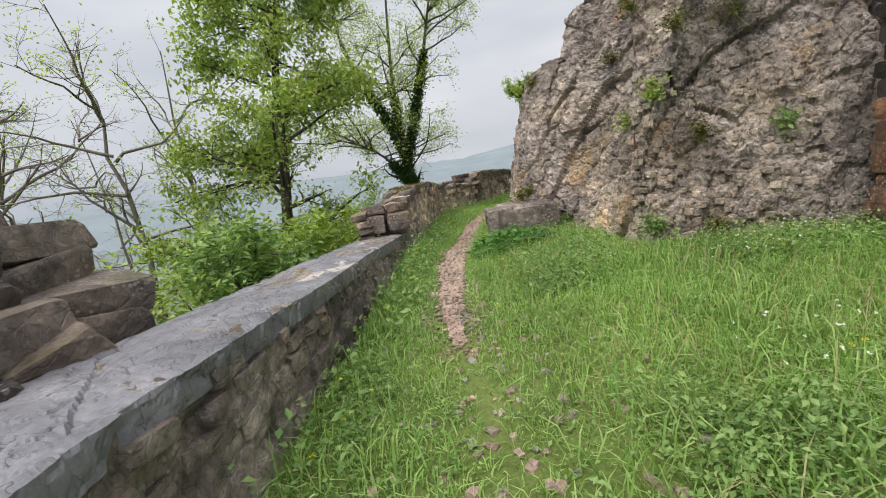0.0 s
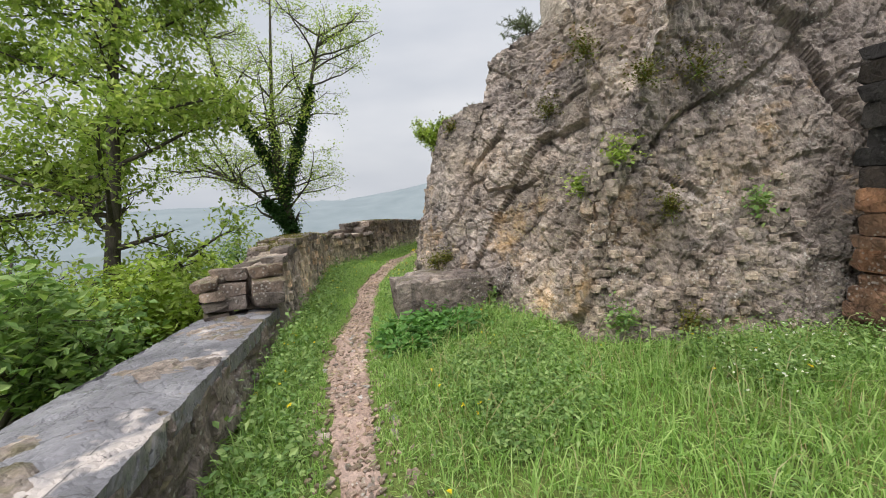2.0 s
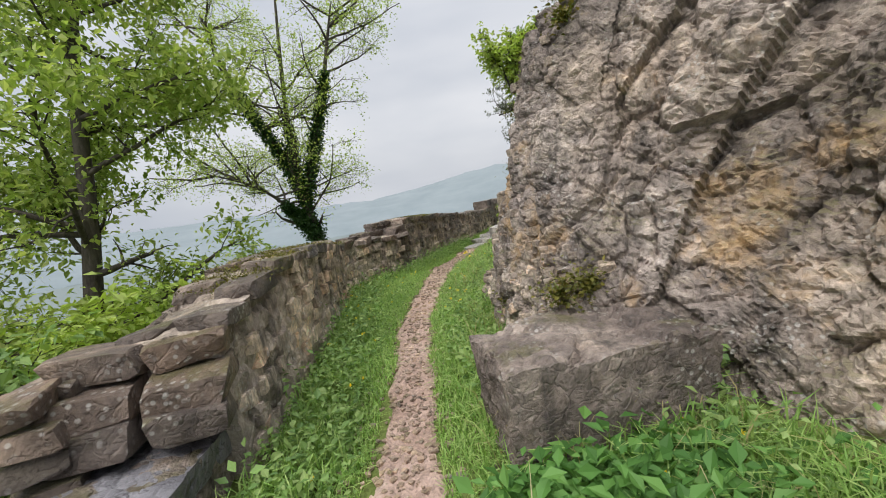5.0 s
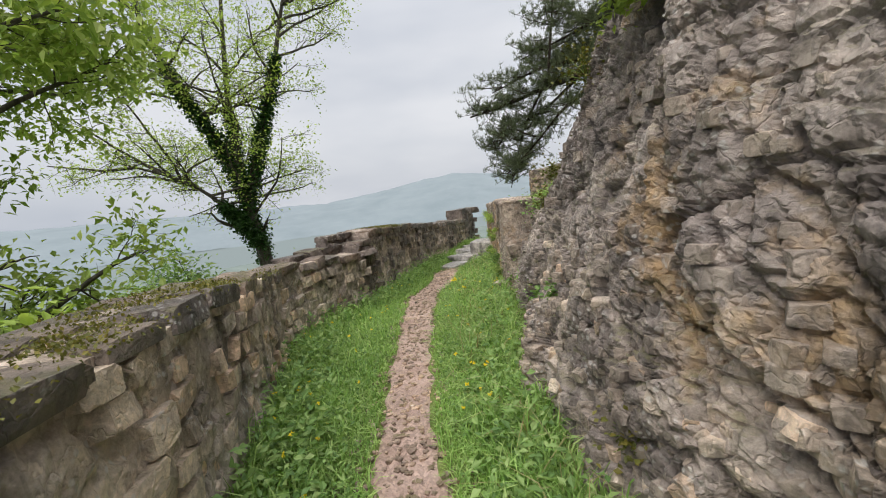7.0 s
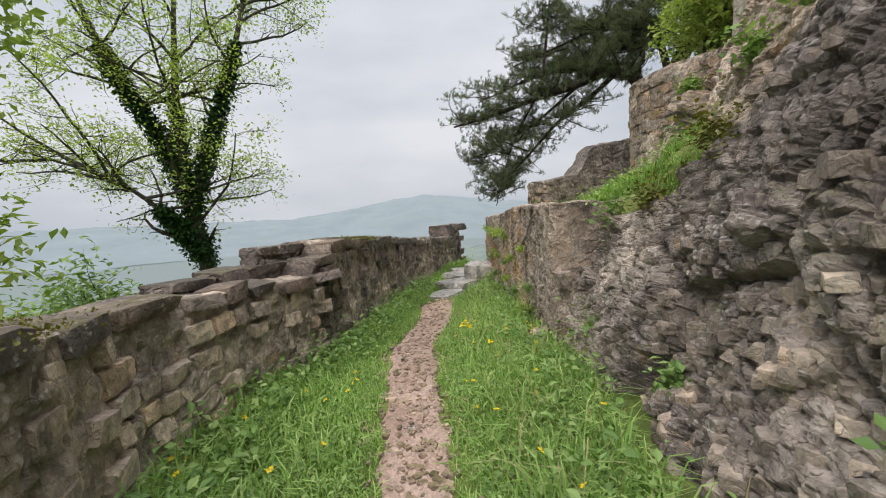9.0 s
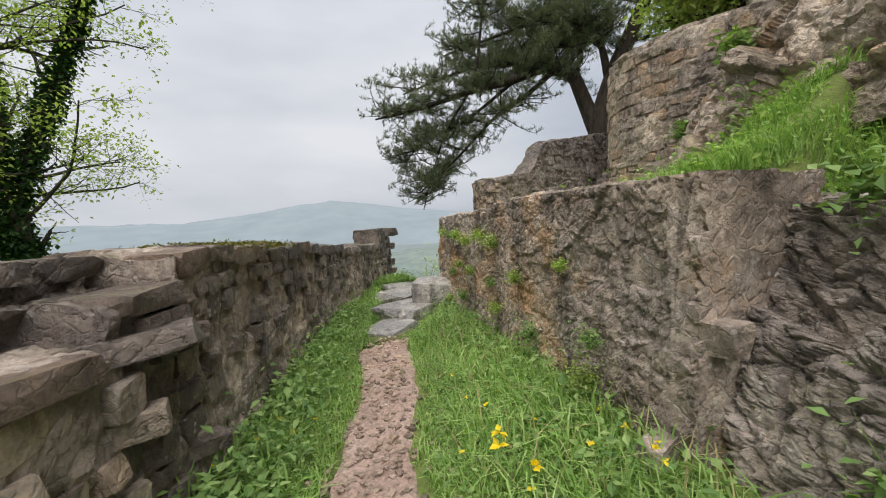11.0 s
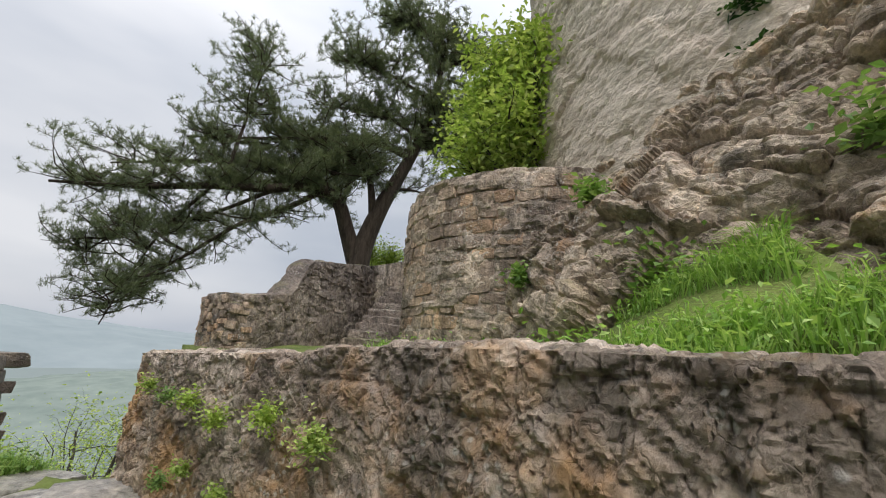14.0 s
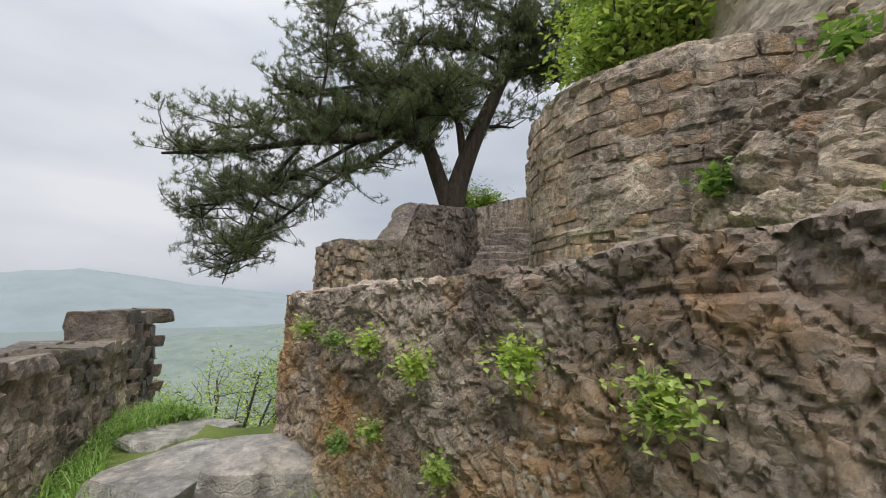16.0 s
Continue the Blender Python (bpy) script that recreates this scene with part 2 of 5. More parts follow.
def painted_haze_material(name, a, c, glow, scale):
    """Land beyond the valley whose mist is painted in, as pale colour and a glow."""
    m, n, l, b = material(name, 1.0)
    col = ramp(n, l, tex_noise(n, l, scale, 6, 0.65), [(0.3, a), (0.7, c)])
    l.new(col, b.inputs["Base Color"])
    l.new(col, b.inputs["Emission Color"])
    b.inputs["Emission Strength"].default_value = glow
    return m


COPING, TOWER, EARTH, GRAVEL = coping_material(), render_material(), ground_material(), path_material()
GRASS = leaf_material("grass_blades", (0.145, 0.265, 0.058), (0.24, 0.385, 0.095), (0.40, 0.51, 0.19), back=0.4)
WEED = leaf_material("weed_leaves", (0.105, 0.19, 0.055), (0.185, 0.295, 0.085), (0.31, 0.41, 0.15))
NETTLE = leaf_material("dark_nettle_leaves", (0.055, 0.14, 0.03), (0.09, 0.21, 0.045), (0.14, 0.28, 0.065))
SPRING = leaf_material("fresh_spring_leaves", (0.19, 0.28, 0.06), (0.30, 0.39, 0.10), (0.46, 0.52, 0.19), back=0.45)
PALE = leaf_material("pale_unfolding_leaves", (0.24, 0.34, 0.06), (0.34, 0.44, 0.10), (0.44, 0.52, 0.16), back=0.45)
IVY = leaf_material("ivy_leaves", (0.018, 0.05, 0.012), (0.03, 0.08, 0.018), (0.06, 0.12, 0.03), rough=0.4)
NEEDLE = leaf_material("pine_needles", (0.10, 0.125, 0.075), (0.15, 0.18, 0.11), (0.21, 0.235, 0.155), back=0.25)
STRAW = leaf_material("dry_straw", (0.30, 0.25, 0.10), (0.36, 0.31, 0.15), (0.42, 0.38, 0.22))
MOSS = leaf_material("moss_tufts", (0.07, 0.075, 0.012), (0.12, 0.12, 0.02), (0.19, 0.16, 0.03), back=0.2)
YELLOW = leaf_material("yellow_petals", (0.75, 0.55, 0.02), (0.8, 0.6, 0.02), (0.8, 0.62, 0.05))
WHITE = leaf_material("white_petals", (0.7, 0.7, 0.62), (0.75, 0.75, 0.68), (0.8, 0.8, 0.76))
BARK = bark_material("grey_brown_bark", (0.03, 0.026, 0.021), (0.12, 0.105, 0.085))
PINEBARK = bark_material("dark_pine_bark", (0.018, 0.014, 0.011), (0.085, 0.065, 0.05))
TWIG = bark_material("pale_bare_twigs", (0.13, 0.11, 0.095), (0.26, 0.23, 0.2))
# far land: mist is in these colours and their glow
FAR_HILL = painted_haze_material("mountain_painted_mist", (0.125, 0.15, 0.16), (0.155, 0.18, 0.19), 0.72, 0.012)
FAR_WOOD = painted_haze_material("wood_painted_mist", (0.085, 0.108, 0.098), (0.135, 0.16, 0.142), 0.72, 0.09)


# ---- mesh helpers ----
def mesh_of(name, verts, faces, mat, smooth=False):
    me = bpy.data.meshes.new(name)
    verts = np.asarray(verts, np.float32)
    if isinstance(faces, np.ndarray):
        k = faces.shape[1]
        me.vertices.add(len(verts))
        me.vertices.foreach_set("co", verts.ravel())
        me.loops.add(faces.size)
        me.loops.foreach_set("vertex_index", faces.astype(np.int32).ravel())
        me.polygons.add(len(faces))
        me.polygons.foreach_set("loop_start", np.arange(0, faces.size, k, dtype=np.int32))
        me.update(calc_edges=True)
    else:
        me.from_pydata([tuple(v) for v in verts], [], faces)
    me.polygons.foreach_set("use_smooth", [smooth] * len(me.polygons))
    me.materials.append(mat)
    return me


def thing(name, label, category, at=(0, 0, 0), group="", kind=""):
    ob = new(name)
    ob.location = at
    return tagged(ob, label, category, group, kind)


def part(name, me, parent, label="", kind=""):
    """A mesh in world coordinates, hung under its thing."""
    ob = new(name, me)
    ob.parent = parent
    top, off = parent, Vector((0, 0, 0))
    while top:
        off += top.location
        top = top.parent
    ob.location = -off
    return tagged(ob, label, kind=kind)


def structure(name, me, label, category):
    return tagged(new(name, me), label, category, kind="structure")


def hashed(c, k):
    h = (c[..., 0] * 73856093) ^ (c[..., 1] * 19349663) ^ (c[..., 2] * 83492791) ^ (k * 2654435761 % 2147483647)
    h = (h ^ (h >> 13)) * 1274126177 & 0x7FFFFFFF
    return ((h ^ (h >> 16)) % 100003) / 100003.0


def facets(p, size, squash=(1, 1, 1), seed=0, tilt=0.36):
    """Broken rock: every cell is a block with a height and a lean of its own. Gives the height and the nearness of a joint."""
    q = p / (np.array(size) * np.array(squash))
    base = np.floor(q).astype(np.int64)
    d1, d2 = np.full(len(q), 9.0), np.full(len(q), 9.0)
    height = np.zeros(len(q))
    for i in (-1, 0, 1):
        for j in (-1, 0, 1):
            for k in (-1, 0, 1):
                c = base + (i, j, k)
                off = c + np.stack([hashed(c, seed + s) for s in (1, 2, 3)], -1)
                v = q - off
                d = np.sqrt((v ** 2).sum(1))
                h = hashed(c, seed + 4) - 0.5
                lean = np.stack([hashed(c, seed + s) - 0.5 for s in (5, 6, 7)], -1)
                h = h + tilt * 2 * (lean * v).sum(1)
                near = d < d1
                d2 = np.where(near, d1, np.minimum(d2, d))
                height = np.where(near, h, height)
                d1 = np.where(near, d, d1)
    return height, np.clip(1 - (d2 - d1) / 0.13, 0, 1)


def smooth_noise(p, size, seed=0):
    q = p / size + seed * 17.3
    b = np.floor(q).astype(np.int64)
    f = q - b
    f = f * f * (3 - 2 * f)
    out = np.zeros(len(q))
    for i in (0, 1):
        for j in (0, 1):
            for k in (0, 1):
                w = np.abs(1 - i - f[:, 0]) * np.abs(1 - j - f[:, 1]) * np.abs(1 - k - f[:, 2])
                out += w * hashed(b + (i, j, k), seed)
    return out - 0.5


def grid_faces(nu, nv):
    a = (np.arange(nu - 1)[:, None] * nv + np.arange(nv - 1)).ravel()
    return np.stack([a, a + nv, a + nv + 1, a + 1], 1)


def along(stations, count, rounds=2):
    """Resample a line of stations by its length, with soft bends."""
    s = np.asarray(stations, float)
    d = np.r_[0, np.cumsum(np.hypot(*np.diff(s[:, :2], axis=0).T))]
    u = np.linspace(0, d[-1], count)
    out = np.stack([np.interp(u, d, s[:, i]) for i in range(s.shape[1])], 1)
    win = max(1, int(count * 0.012 * rounds))
    pad = np.concatenate([np.repeat(out[:1], win, 0), out, np.repeat(out[-1:], win, 0)])
    ker = np.ones(2 * win + 1) / (2 * win + 1)
    sm = np.stack([np.convolve(pad[:, i], ker, "valid") for i in range(s.shape[1])], 1)
    sm[0], sm[-1] = out[0], out[-1]
    return sm


def rough_up(p, n, blocks, seed=0):
    """Push points along n by layers of (size, squash, height, joint depth)."""
    out = np.zeros(len(p))
    for k, (size, squash, high, joint) in enumerate(blocks):
        warp = p + np.stack([smooth_noise(p, size * 0.8, seed + k + s) for s in (11, 12, 13)], 1) * size * 0.22
        h, e = facets(warp, size, squash, seed + 10 * k)
        out += h * high - e * joint
    return p + n * out[:, None]


def cliff(stations, nu, nv, blocks, seed=0, back=3.0):
    """A rock face over stations (x, y, foot, height, setback), with a top that runs back."""
    s = along(stations, nu)
    t = np.gradient(s[:, :2], axis=0)
    t /= np.linalg.norm(t, axis=1)[:, None]
    inward = np.stack([t[:, 1], -t[:, 0]], 1)
    v = np.linspace(0, 1.25, nv)
    rise = np.where(v < 1, v, 1 + (v - 1) * 0.35)
    setb = np.where(v < 1, v ** 1.3, 1)
    top_run = np.clip(v - 1, 0, None) / 0.25 * back
    p = np.zeros((nu, nv, 3))
    p[..., :2] = s[:, None, :2] + inward[:, None] * (s[:, None, 4:5] * setb[None, :, None] + top_run[None, :, None])
    p[..., 2] = s[:, None, 2] + s[:, None, 3] * rise
    n = np.zeros_like(p)
    n[..., :2] = -inward[:, None] * 0.93
    n[..., 2] = 0.36
    q, n = p.reshape(-1, 3), n.reshape(-1, 3)
    return rough_up(q, n, blocks, seed), grid_faces(nu, nv)


# ---- plan of the walk ----
LEFT = [(-1.25, -3.0), (-1.05, 1.2), (-0.80, 4.0), (-0.50, 7.0), (-0.38, 7.4), (-0.08, 9.2), (0.20, 11.0), (0.36, 12.2), (0.95, 13.35), (1.55, 14.0), (2.45, 15.4), (3.05, 16.4), (4.5, 18.6), (5.9, 20.3), (6.95, 21.5)]
RIGHT = [(9.0, -3.0), (6.0, 2.0), (5.0, 4.0), (3.4, 4.6), (2.3, 5.0), (2.2, 6.0), (2.0, 6.8), (1.5, 7.4), (1.48, 8.2), (1.64, 9.0), (1.98, 9.9), (2.45, 11.0), (3.0, 11.9), (3.4, 12.9), (3.85, 13.8), (4.5, 15.2), (5.5, 17.4), (7.0, 20.5)]
PATH = [(0.35, -3.0), (0.25, 0.5), (0.02, 3.9), (0.17, 6.2), (0.58, 8.0), (0.92, 9.7), (1.3, 10.9), (1.72, 12.1), (2.4, 13.9), (3.15, 15.0), (3.55, 15.8), (4.3, 17.0)]
L_A, R_A, P_A = np.array(LEFT), np.array(RIGHT), np.array(PATH)


def left_x(y):
    return np.interp(y, L_A[:, 1], L_A[:, 0])


def right_x(y):
    return np.interp(y, R_A[:, 1], R_A[:, 0])


def path_x(y):
    return np.interp(y, P_A[:, 1], P_A[:, 0])


def ground_z(x, y):
    """The walk's floor, and the slope that falls from the wall to the valley."""
    x, y = np.asarray(x, float), np.asarray(y, float)
    h = np.interp(y, (-5, 7, 10, 12, 15, 17, 20), (0, 0, -0.02, -0.1, -0.24, -0.30, -0.40))
    off = np.clip(np.abs(x - path_x(y)) - 0.25, 0, 1.5)
    h = h + 0.07 * off
    h = h + 0.02 * np.sin(3.1 * x + 1.7 * y) * np.sin(2.3 * y - x)
    out = np.clip(left_x(np.clip(y, -3, 21.5)) - 0.55 - x, 0, None)
    drop = np.minimum(0.42 * out + 0.004 * out ** 2, 60)
    end = np.clip(y - 20.2, 0, None) + np.clip(y - 18.6, 0, 1.6) * np.clip(x - 6.2, 0, 1)
    drop = np.maximum(drop, np.minimum(0.7 * end, 60))
    drop = np.maximum(drop, np.minimum(0.7 * np.clip(x - 24, 0, None), 60))
    return h - drop


# ---- ground: one sheet out to the horizon ----
gx = np.unique(np.concatenate([np.linspace(-3.2, 8.0, 200), np.geomspace(8.1, 1600, 26), -np.geomspace(3.3, 1600, 44)]))
gy = np.unique(np.concatenate([np.linspace(-3.0, 21.5, 330), np.geomspace(21.7, 1800, 44), -np.geomspace(3.1, 800, 16)]))
GX, GY = np.meshgrid(gx, gy, indexing="ij")
gp = np.stack([GX, GY, ground_z(GX, GY)], -1).reshape(-1, 3)
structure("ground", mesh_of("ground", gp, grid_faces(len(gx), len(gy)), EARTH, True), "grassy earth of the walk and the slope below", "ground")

# gravel path, a ribbon with a frayed edge just above the earth
py = np.linspace(3.3, 16.0, 300)
wide = np.interp(py, (3.3, 4.4, 6.0, 8, 12, 16), (0.05, 0.15, 0.21, 0.19, 0.22, 0.32))
px = path_x(py)
rows = []
for i, k in enumerate(np.linspace(-1, 1, 11)):
    fray = 0.03 * np.sin(py * 5.1 + i) + 0.03 * np.sin(py * 13.7 + 2 * i)
    x = px + k * wide + (fray if i in (0, 10) else 0)
    rows.append(np.stack([x, py, ground_z(x, py) + np.where(abs(k) > 0.9, -0.015, 0.012 + 0.012 * np.sin(py * 9 + 3 * i))], 1))
pv = np.stack(rows, 1).reshape(-1, 3)
structure("path", mesh_of("path", pv, grid_faces(300, 11), GRAVEL, True), "narrow trodden path of damp pinkish gravel", "path")

# ---- distance ----
def ridge(name, label, dist, az0, az1, base, profile, mat, seed, depth, n=160, rough=6.0):
    az = np.radians(np.linspace(az0, az1, n))
    v = np.linspace(0, 1, 26)
    pts = []
    for k in v:
        r = dist + depth * k
        h = np.interp(np.degrees(az), *zip(*profile)) * np.sin(k * math.pi / 2)
        pts.append(np.stack([r * np.sin(az), r * np.cos(az), base + (h - base) * np.sin(k * math.pi / 2) ** 0.8], 1))
    p = np.stack(pts, 1).reshape(-1, 3)
    p[:, 2] += smooth_noise(p, rough * 8, seed) * rough + smooth_noise(p, rough * 1.5, seed + 1) * rough * 0.5
    return tagged(new(name, mesh_of(name, p, grid_faces(n, 26), mat, True)), label, "hill", kind="structure")


ridge("backdrop_mountain", "mountain ridge across the valley, mist painted into its colour", 900, -75, 75, -60,
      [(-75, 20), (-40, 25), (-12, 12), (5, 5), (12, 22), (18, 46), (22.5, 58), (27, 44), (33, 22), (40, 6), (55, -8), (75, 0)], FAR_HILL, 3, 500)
ridge("backdrop_wood", "green wooded slope below the castle hill, haze painted into its colour", 160, -20, 60, -44,
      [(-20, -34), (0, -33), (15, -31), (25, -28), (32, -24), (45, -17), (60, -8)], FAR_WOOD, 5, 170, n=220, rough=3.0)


# ---- cliff beside the walk ----
CLIFF = [(5.6, 3.8, -0.4, 6.8, 1.9), (4.3, 4.35, -0.4, 6.6, 1.9), (3.2, 4.7, -0.4, 6.2, 1.9), (2.45, 4.85, -0.4, 5.8, 2.0), (2.15, 5.15, -0.4, 5.5, 2.0), (2.35, 5.8, -0.4, 5.1, 1.9),
         (2.1, 6.6, -0.4, 4.5, 1.9), (1.5, 7.2, -0.4, 3.9, 1.7), (1.36, 7.7, -0.4, 3.4, 1.3), (1.48, 8.3, -0.4, 3.2, 0.8), (1.62, 8.95, -0.45, 3.2, 0.7), (1.93, 9.8, -0.45, 3.2, 0.7),
         (2.15, 10.45, -0.5, 3.0, 0.7), (2.42, 11.0, -0.5, 2.6, 0.8), (2.85, 11.65, -0.5, 1.9, 0.5), (3.22, 12.3, -0.5, 1.65, 0.3), (3.55, 12.75, -0.5, 1.65, 0.2), (4.0, 13.3, -0.5, 1.65, 0.2)]
cv, cf = cliff(CLIFF, 860, 330, [(1.6, (1, 1, 1.5), 0.26, 0.05), (0.6, (0.9, 0.9, 1.3), 0.11, 0.035), (0.26, (0.9, 0.9, 1.1), 0.055, 0.03), (0.12, (1, 1, 1), 0.032, 0.022), (0.055, (1, 1, 1), 0.014, 0.009)], 3)
structure("cliff", mesh_of("cliff", cv, cf, ROCK), "grey fissured limestone cliff with ochre stains and moss", "rock face")

LEDGE = [(3.9, 8.0, 2.2, 3.0, 1.0), (4.2, 10.0, 2.2, 2.6, 1.0), (4.65, 11.5, 2.0, 2.4, 1.0), (5.4, 12.8, 1.5, 2.6, 1.0), (6.4, 14.0, 1.1, 2.7, 1.2), (7.6, 14.9, 0.95, 2.65, 1.2), (8.8, 15.5, 0.9, 2.8, 1.2), (10.4, 16.2, 0.9, 3.0, 1.2)]
lv, lf = cliff(LEDGE, 420, 170, [(1.7, (1.4, 1.4, 0.8), 0.42, 0.05), (0.6, (1.5, 1.5, 0.7), 0.20, 0.07), (0.24, (1.3, 1.3, 0.8), 0.07, 0.04), (0.09, (1, 1, 0.9), 0.025, 0.012)], 9, 2.0)
structure("rock_ledge", mesh_of("rock_ledge", lv, lf, ROCK_BROWN), "brown layered rock ledge under the round tower", "rock face")


# ---- terrace behind the retaining wall ----
T_A = np.array([(3.6, 11.4), (4.2, 12.6), (3.4, 12.75), (3.75, 13.6), (4.4, 15.0), (5.45, 17.4), (6.9, 17.95), (8.4, 20.6)])


def terrace_z(x, y):
    edge = np.interp(y, T_A[:, 1], T_A[:, 0])
    d = np.clip(x - edge - 0.55, 0, None)
    side = np.clip((14.4 - y) / 2.4, 0, 1.3)
    z = 1.05 + np.clip(d, 0, 1.7) * (0.04 + 0.8 * side)
    return z + 0.05 * np.sin(2.1 * x + y) * np.sin(1.7 * y) * np.clip(d, 0, 1)


tx, ty = np.linspace(0.3, 13.0, 150), np.linspace(11.4, 20.4, 130)
TX, TY = np.meshgrid(tx, ty, indexing="ij")
TXX = TX + np.interp(TY, T_A[:, 1], T_A[:, 0])
TZ = terrace_z(TXX, TY)
TZ[0] -= 1.6
tp = np.stack([TXX, TY, TZ], -1).reshape(-1, 3)
structure("terrace", mesh_of("terrace", tp, grid_faces(150, 130), EARTH, True), "grassy terrace behind the retaining wall", "ground")


# ---- walls ----
def wall_core(stations, thick, blocks, seed, nu=260, nh=26, nt=14, batter=0.05, step=True):
    """A rough wall over stations (x, y, foot, top): its near face on the line, its body to the left of it."""
    s = np.asarray(stations, float)
    d = np.r_[0, np.cumsum(np.hypot(*np.diff(s[:, :2], axis=0).T))]
    u = np.linspace(0, d[-1], nu)
    s = np.stack([np.interp(u, d, s[:, i]) for i in range(4)], 1)
    t = np.gradient(s[:, :2], axis=0)
    t /= np.linalg.norm(t, axis=1)[:, None]
    out = np.stack([-t[:, 1], t[:, 0]], 1)
    k = np.concatenate([np.linspace(0, 1, nh), np.ones(nt), np.linspace(1, 0, nh)])
    w = np.concatenate([np.zeros(nh), np.linspace(0, 1, nt + 2)[1:-1], np.ones(nh)])
    bow = np.concatenate([np.zeros(nh), np.sin(np.linspace(0, math.pi, nt)) * 0.02, np.zeros(nh)])
    p = np.zeros((nu, len(k), 3))
    p[..., :2] = s[:, None, :2] + out[:, None] * (w * thick + np.where(w < 0.5, 1, -1) * batter * k)[None, :, None]
    p[..., 2] = s[:, None, 2] + (s[:, None, 3] - s[:, None, 2]) * k + bow
    n = np.zeros_like(p)
    side = np.concatenate([-np.ones(nh), np.zeros(nt), np.ones(nh)])
    n[..., :2] = out[:, None] * side[None, :, None]
    n[..., 2] = np.concatenate([np.zeros(nh), np.ones(nt), np.zeros(nh)])
    q = rough_up(p.reshape(-1, 3), n.reshape(-1, 3), blocks, seed)
    nv = len(k)
    f = [tuple(x) for x in grid_faces(nu, nv)]
    f += [tuple(range(nv)), tuple(range(nu * nv - 1, (nu - 1) * nv - 1, -1))]
    return q, f


def stone_mesh(name, seed, mat, flat=0.8):
    """One rough block, about one unit wide, from a jittered box with cut corners."""
    r = np.random.default_rng(seed)
    bm = bmesh.new()
    for sx in (-1, 1):
        for sy in (-1, 1):
            for sz in (-1, 1):
                c = np.array((sx, sy, sz)) * 0.5 * (1 - 0.3 * r.random(3))
                for a in range(3):
                    e = c.copy()
                    e[a] *= 1 - 0.14 - 0.3 * r.random()
                    bm.verts.new(e)
    bmesh.ops.convex_hull(bm, input=bm.verts)
    loose = [v for v in bm.verts if not v.link_faces]
    for v in loose:
        bm.verts.remove(v)
    me = bpy.data.meshes.new(name)
    bm.to_mesh(me)
    bm.free()
    me.materials.append(mat)
    return me


STONES = {m: [stone_mesh("stone", 40 + i, m) for i in range(12)] for m in (STONE, PALE_STONE, STONE_DARK, DARKWALL, MORTAR, REDBRICK, SOOT, ROCK, CRUST)}


def lay(mat, centre, size, yaw, parent, r, lean=5.0, name="stone"):
    ob = new(name, STONES[mat][int(r.integers(12))])
    ob.parent = parent
    base = parent.matrix_basis.translation
    m = Matrix.LocRotScale(Vector(centre) - base, Euler([radians(r.normal(0, lean)), radians(r.normal(0, lean)), yaw + radians(r.normal(0, lean))]), Vector(size))
    ob.matrix_basis = m
    return ob


def line_at(stations, u):
    s = np.asarray(stations, float)
    d = np.r_[0, np.cumsum(np.hypot(*np.diff(s[:, :2], axis=0).T))]
    at = np.array([np.interp(u, d, s[:, i]) for i in range(s.shape[1])])
    a, b = [np.array([np.interp(min(max(u + e, 0), d[-1]), d, s[:, i]) for i in (0, 1)]) for e in (-0.05, 0.05)]
    return at, math.atan2(*(b - a)[::-1]), d[-1]


def face_stones(stations, parent, mat, seed, course=0.13, width=0.22, proud=0.03, limit=300, chance=0.85, foot=0.0, depth=0.12, u0=0.0, u1=99):
    """Rubble in rough courses on the near face of a wall."""
    r, count = np.random.default_rng(seed), 0
    _, _, length = line_at(stations, 0)
    places = []
    high = max(s[3] - s[2] for s in stations)
    k = foot
    while k < high:
        ch = course * r.uniform(0.75, 1.3)
        u = max(u0, 0) + r.uniform(0, width)
        while u < min(length, u1):
            w = width * r.uniform(0.5, 1.5)
            at, yaw, _ = line_at(stations, u + w / 2)
            if at[2] + k + ch * 0.9 < at[3] and r.random() < chance:
                places.append((at, yaw, w, ch, at[2] + k + ch / 2 + r.normal(0, 0.012)))
            u += w
        k += ch
    r.shuffle(places)
    for at, yaw, w, ch, z in places[:limit]:
        nx, ny = math.sin(yaw), -math.cos(yaw)
        push = proud + r.normal(0, 0.012) - depth / 2
        lay(mat, (at[0] + nx * push, at[1] + ny * push, z), (w * 0.93, depth, ch * 0.9), yaw, parent, r)


def coping(stations, parent, mat, seed, thick, width=0.42, high=0.11, over=0.03, rows=1, lift=0.0, lean=3.0, name="coping_stone"):
    """Flat stones that cap a wall."""
    r = np.random.default_rng(seed)
    _, _, length = line_at(stations, 0)
    for row in range(rows):
        u, t = 0.0, thick / rows
        while u < length:
            w = width * r.uniform(0.6, 1.5)
            at, yaw, _ = line_at(stations, u + w / 2)
            ox, oy = -math.sin(yaw), math.cos(yaw)
            mid = -over + (row + 0.5) * t * (1 + 2 * over / thick)
            lay(mat, (at[0] + ox * mid, at[1] + oy * mid, at[3] + lift - high * 0.2 + r.normal(0, 0.012)), (w * 0.97, t * r.uniform(0.95, 1.08), high * r.uniform(0.8, 1.3)), yaw, parent, r, lean, name)
            u += w


FINE = [(0.3, (1.3, 1.3, 0.7), 0.045, 0.02), (0.11, (1.2, 1.2, 0.8), 0.02, 0.008)]
SPALL = [(0.9, (1, 1, 0.7), 0.035, 0.008), (0.28, (1.3, 1.3, 0.7), 0.03, 0.018), (0.1, (1.2, 1.2, 0.8), 0.018, 0.008)]

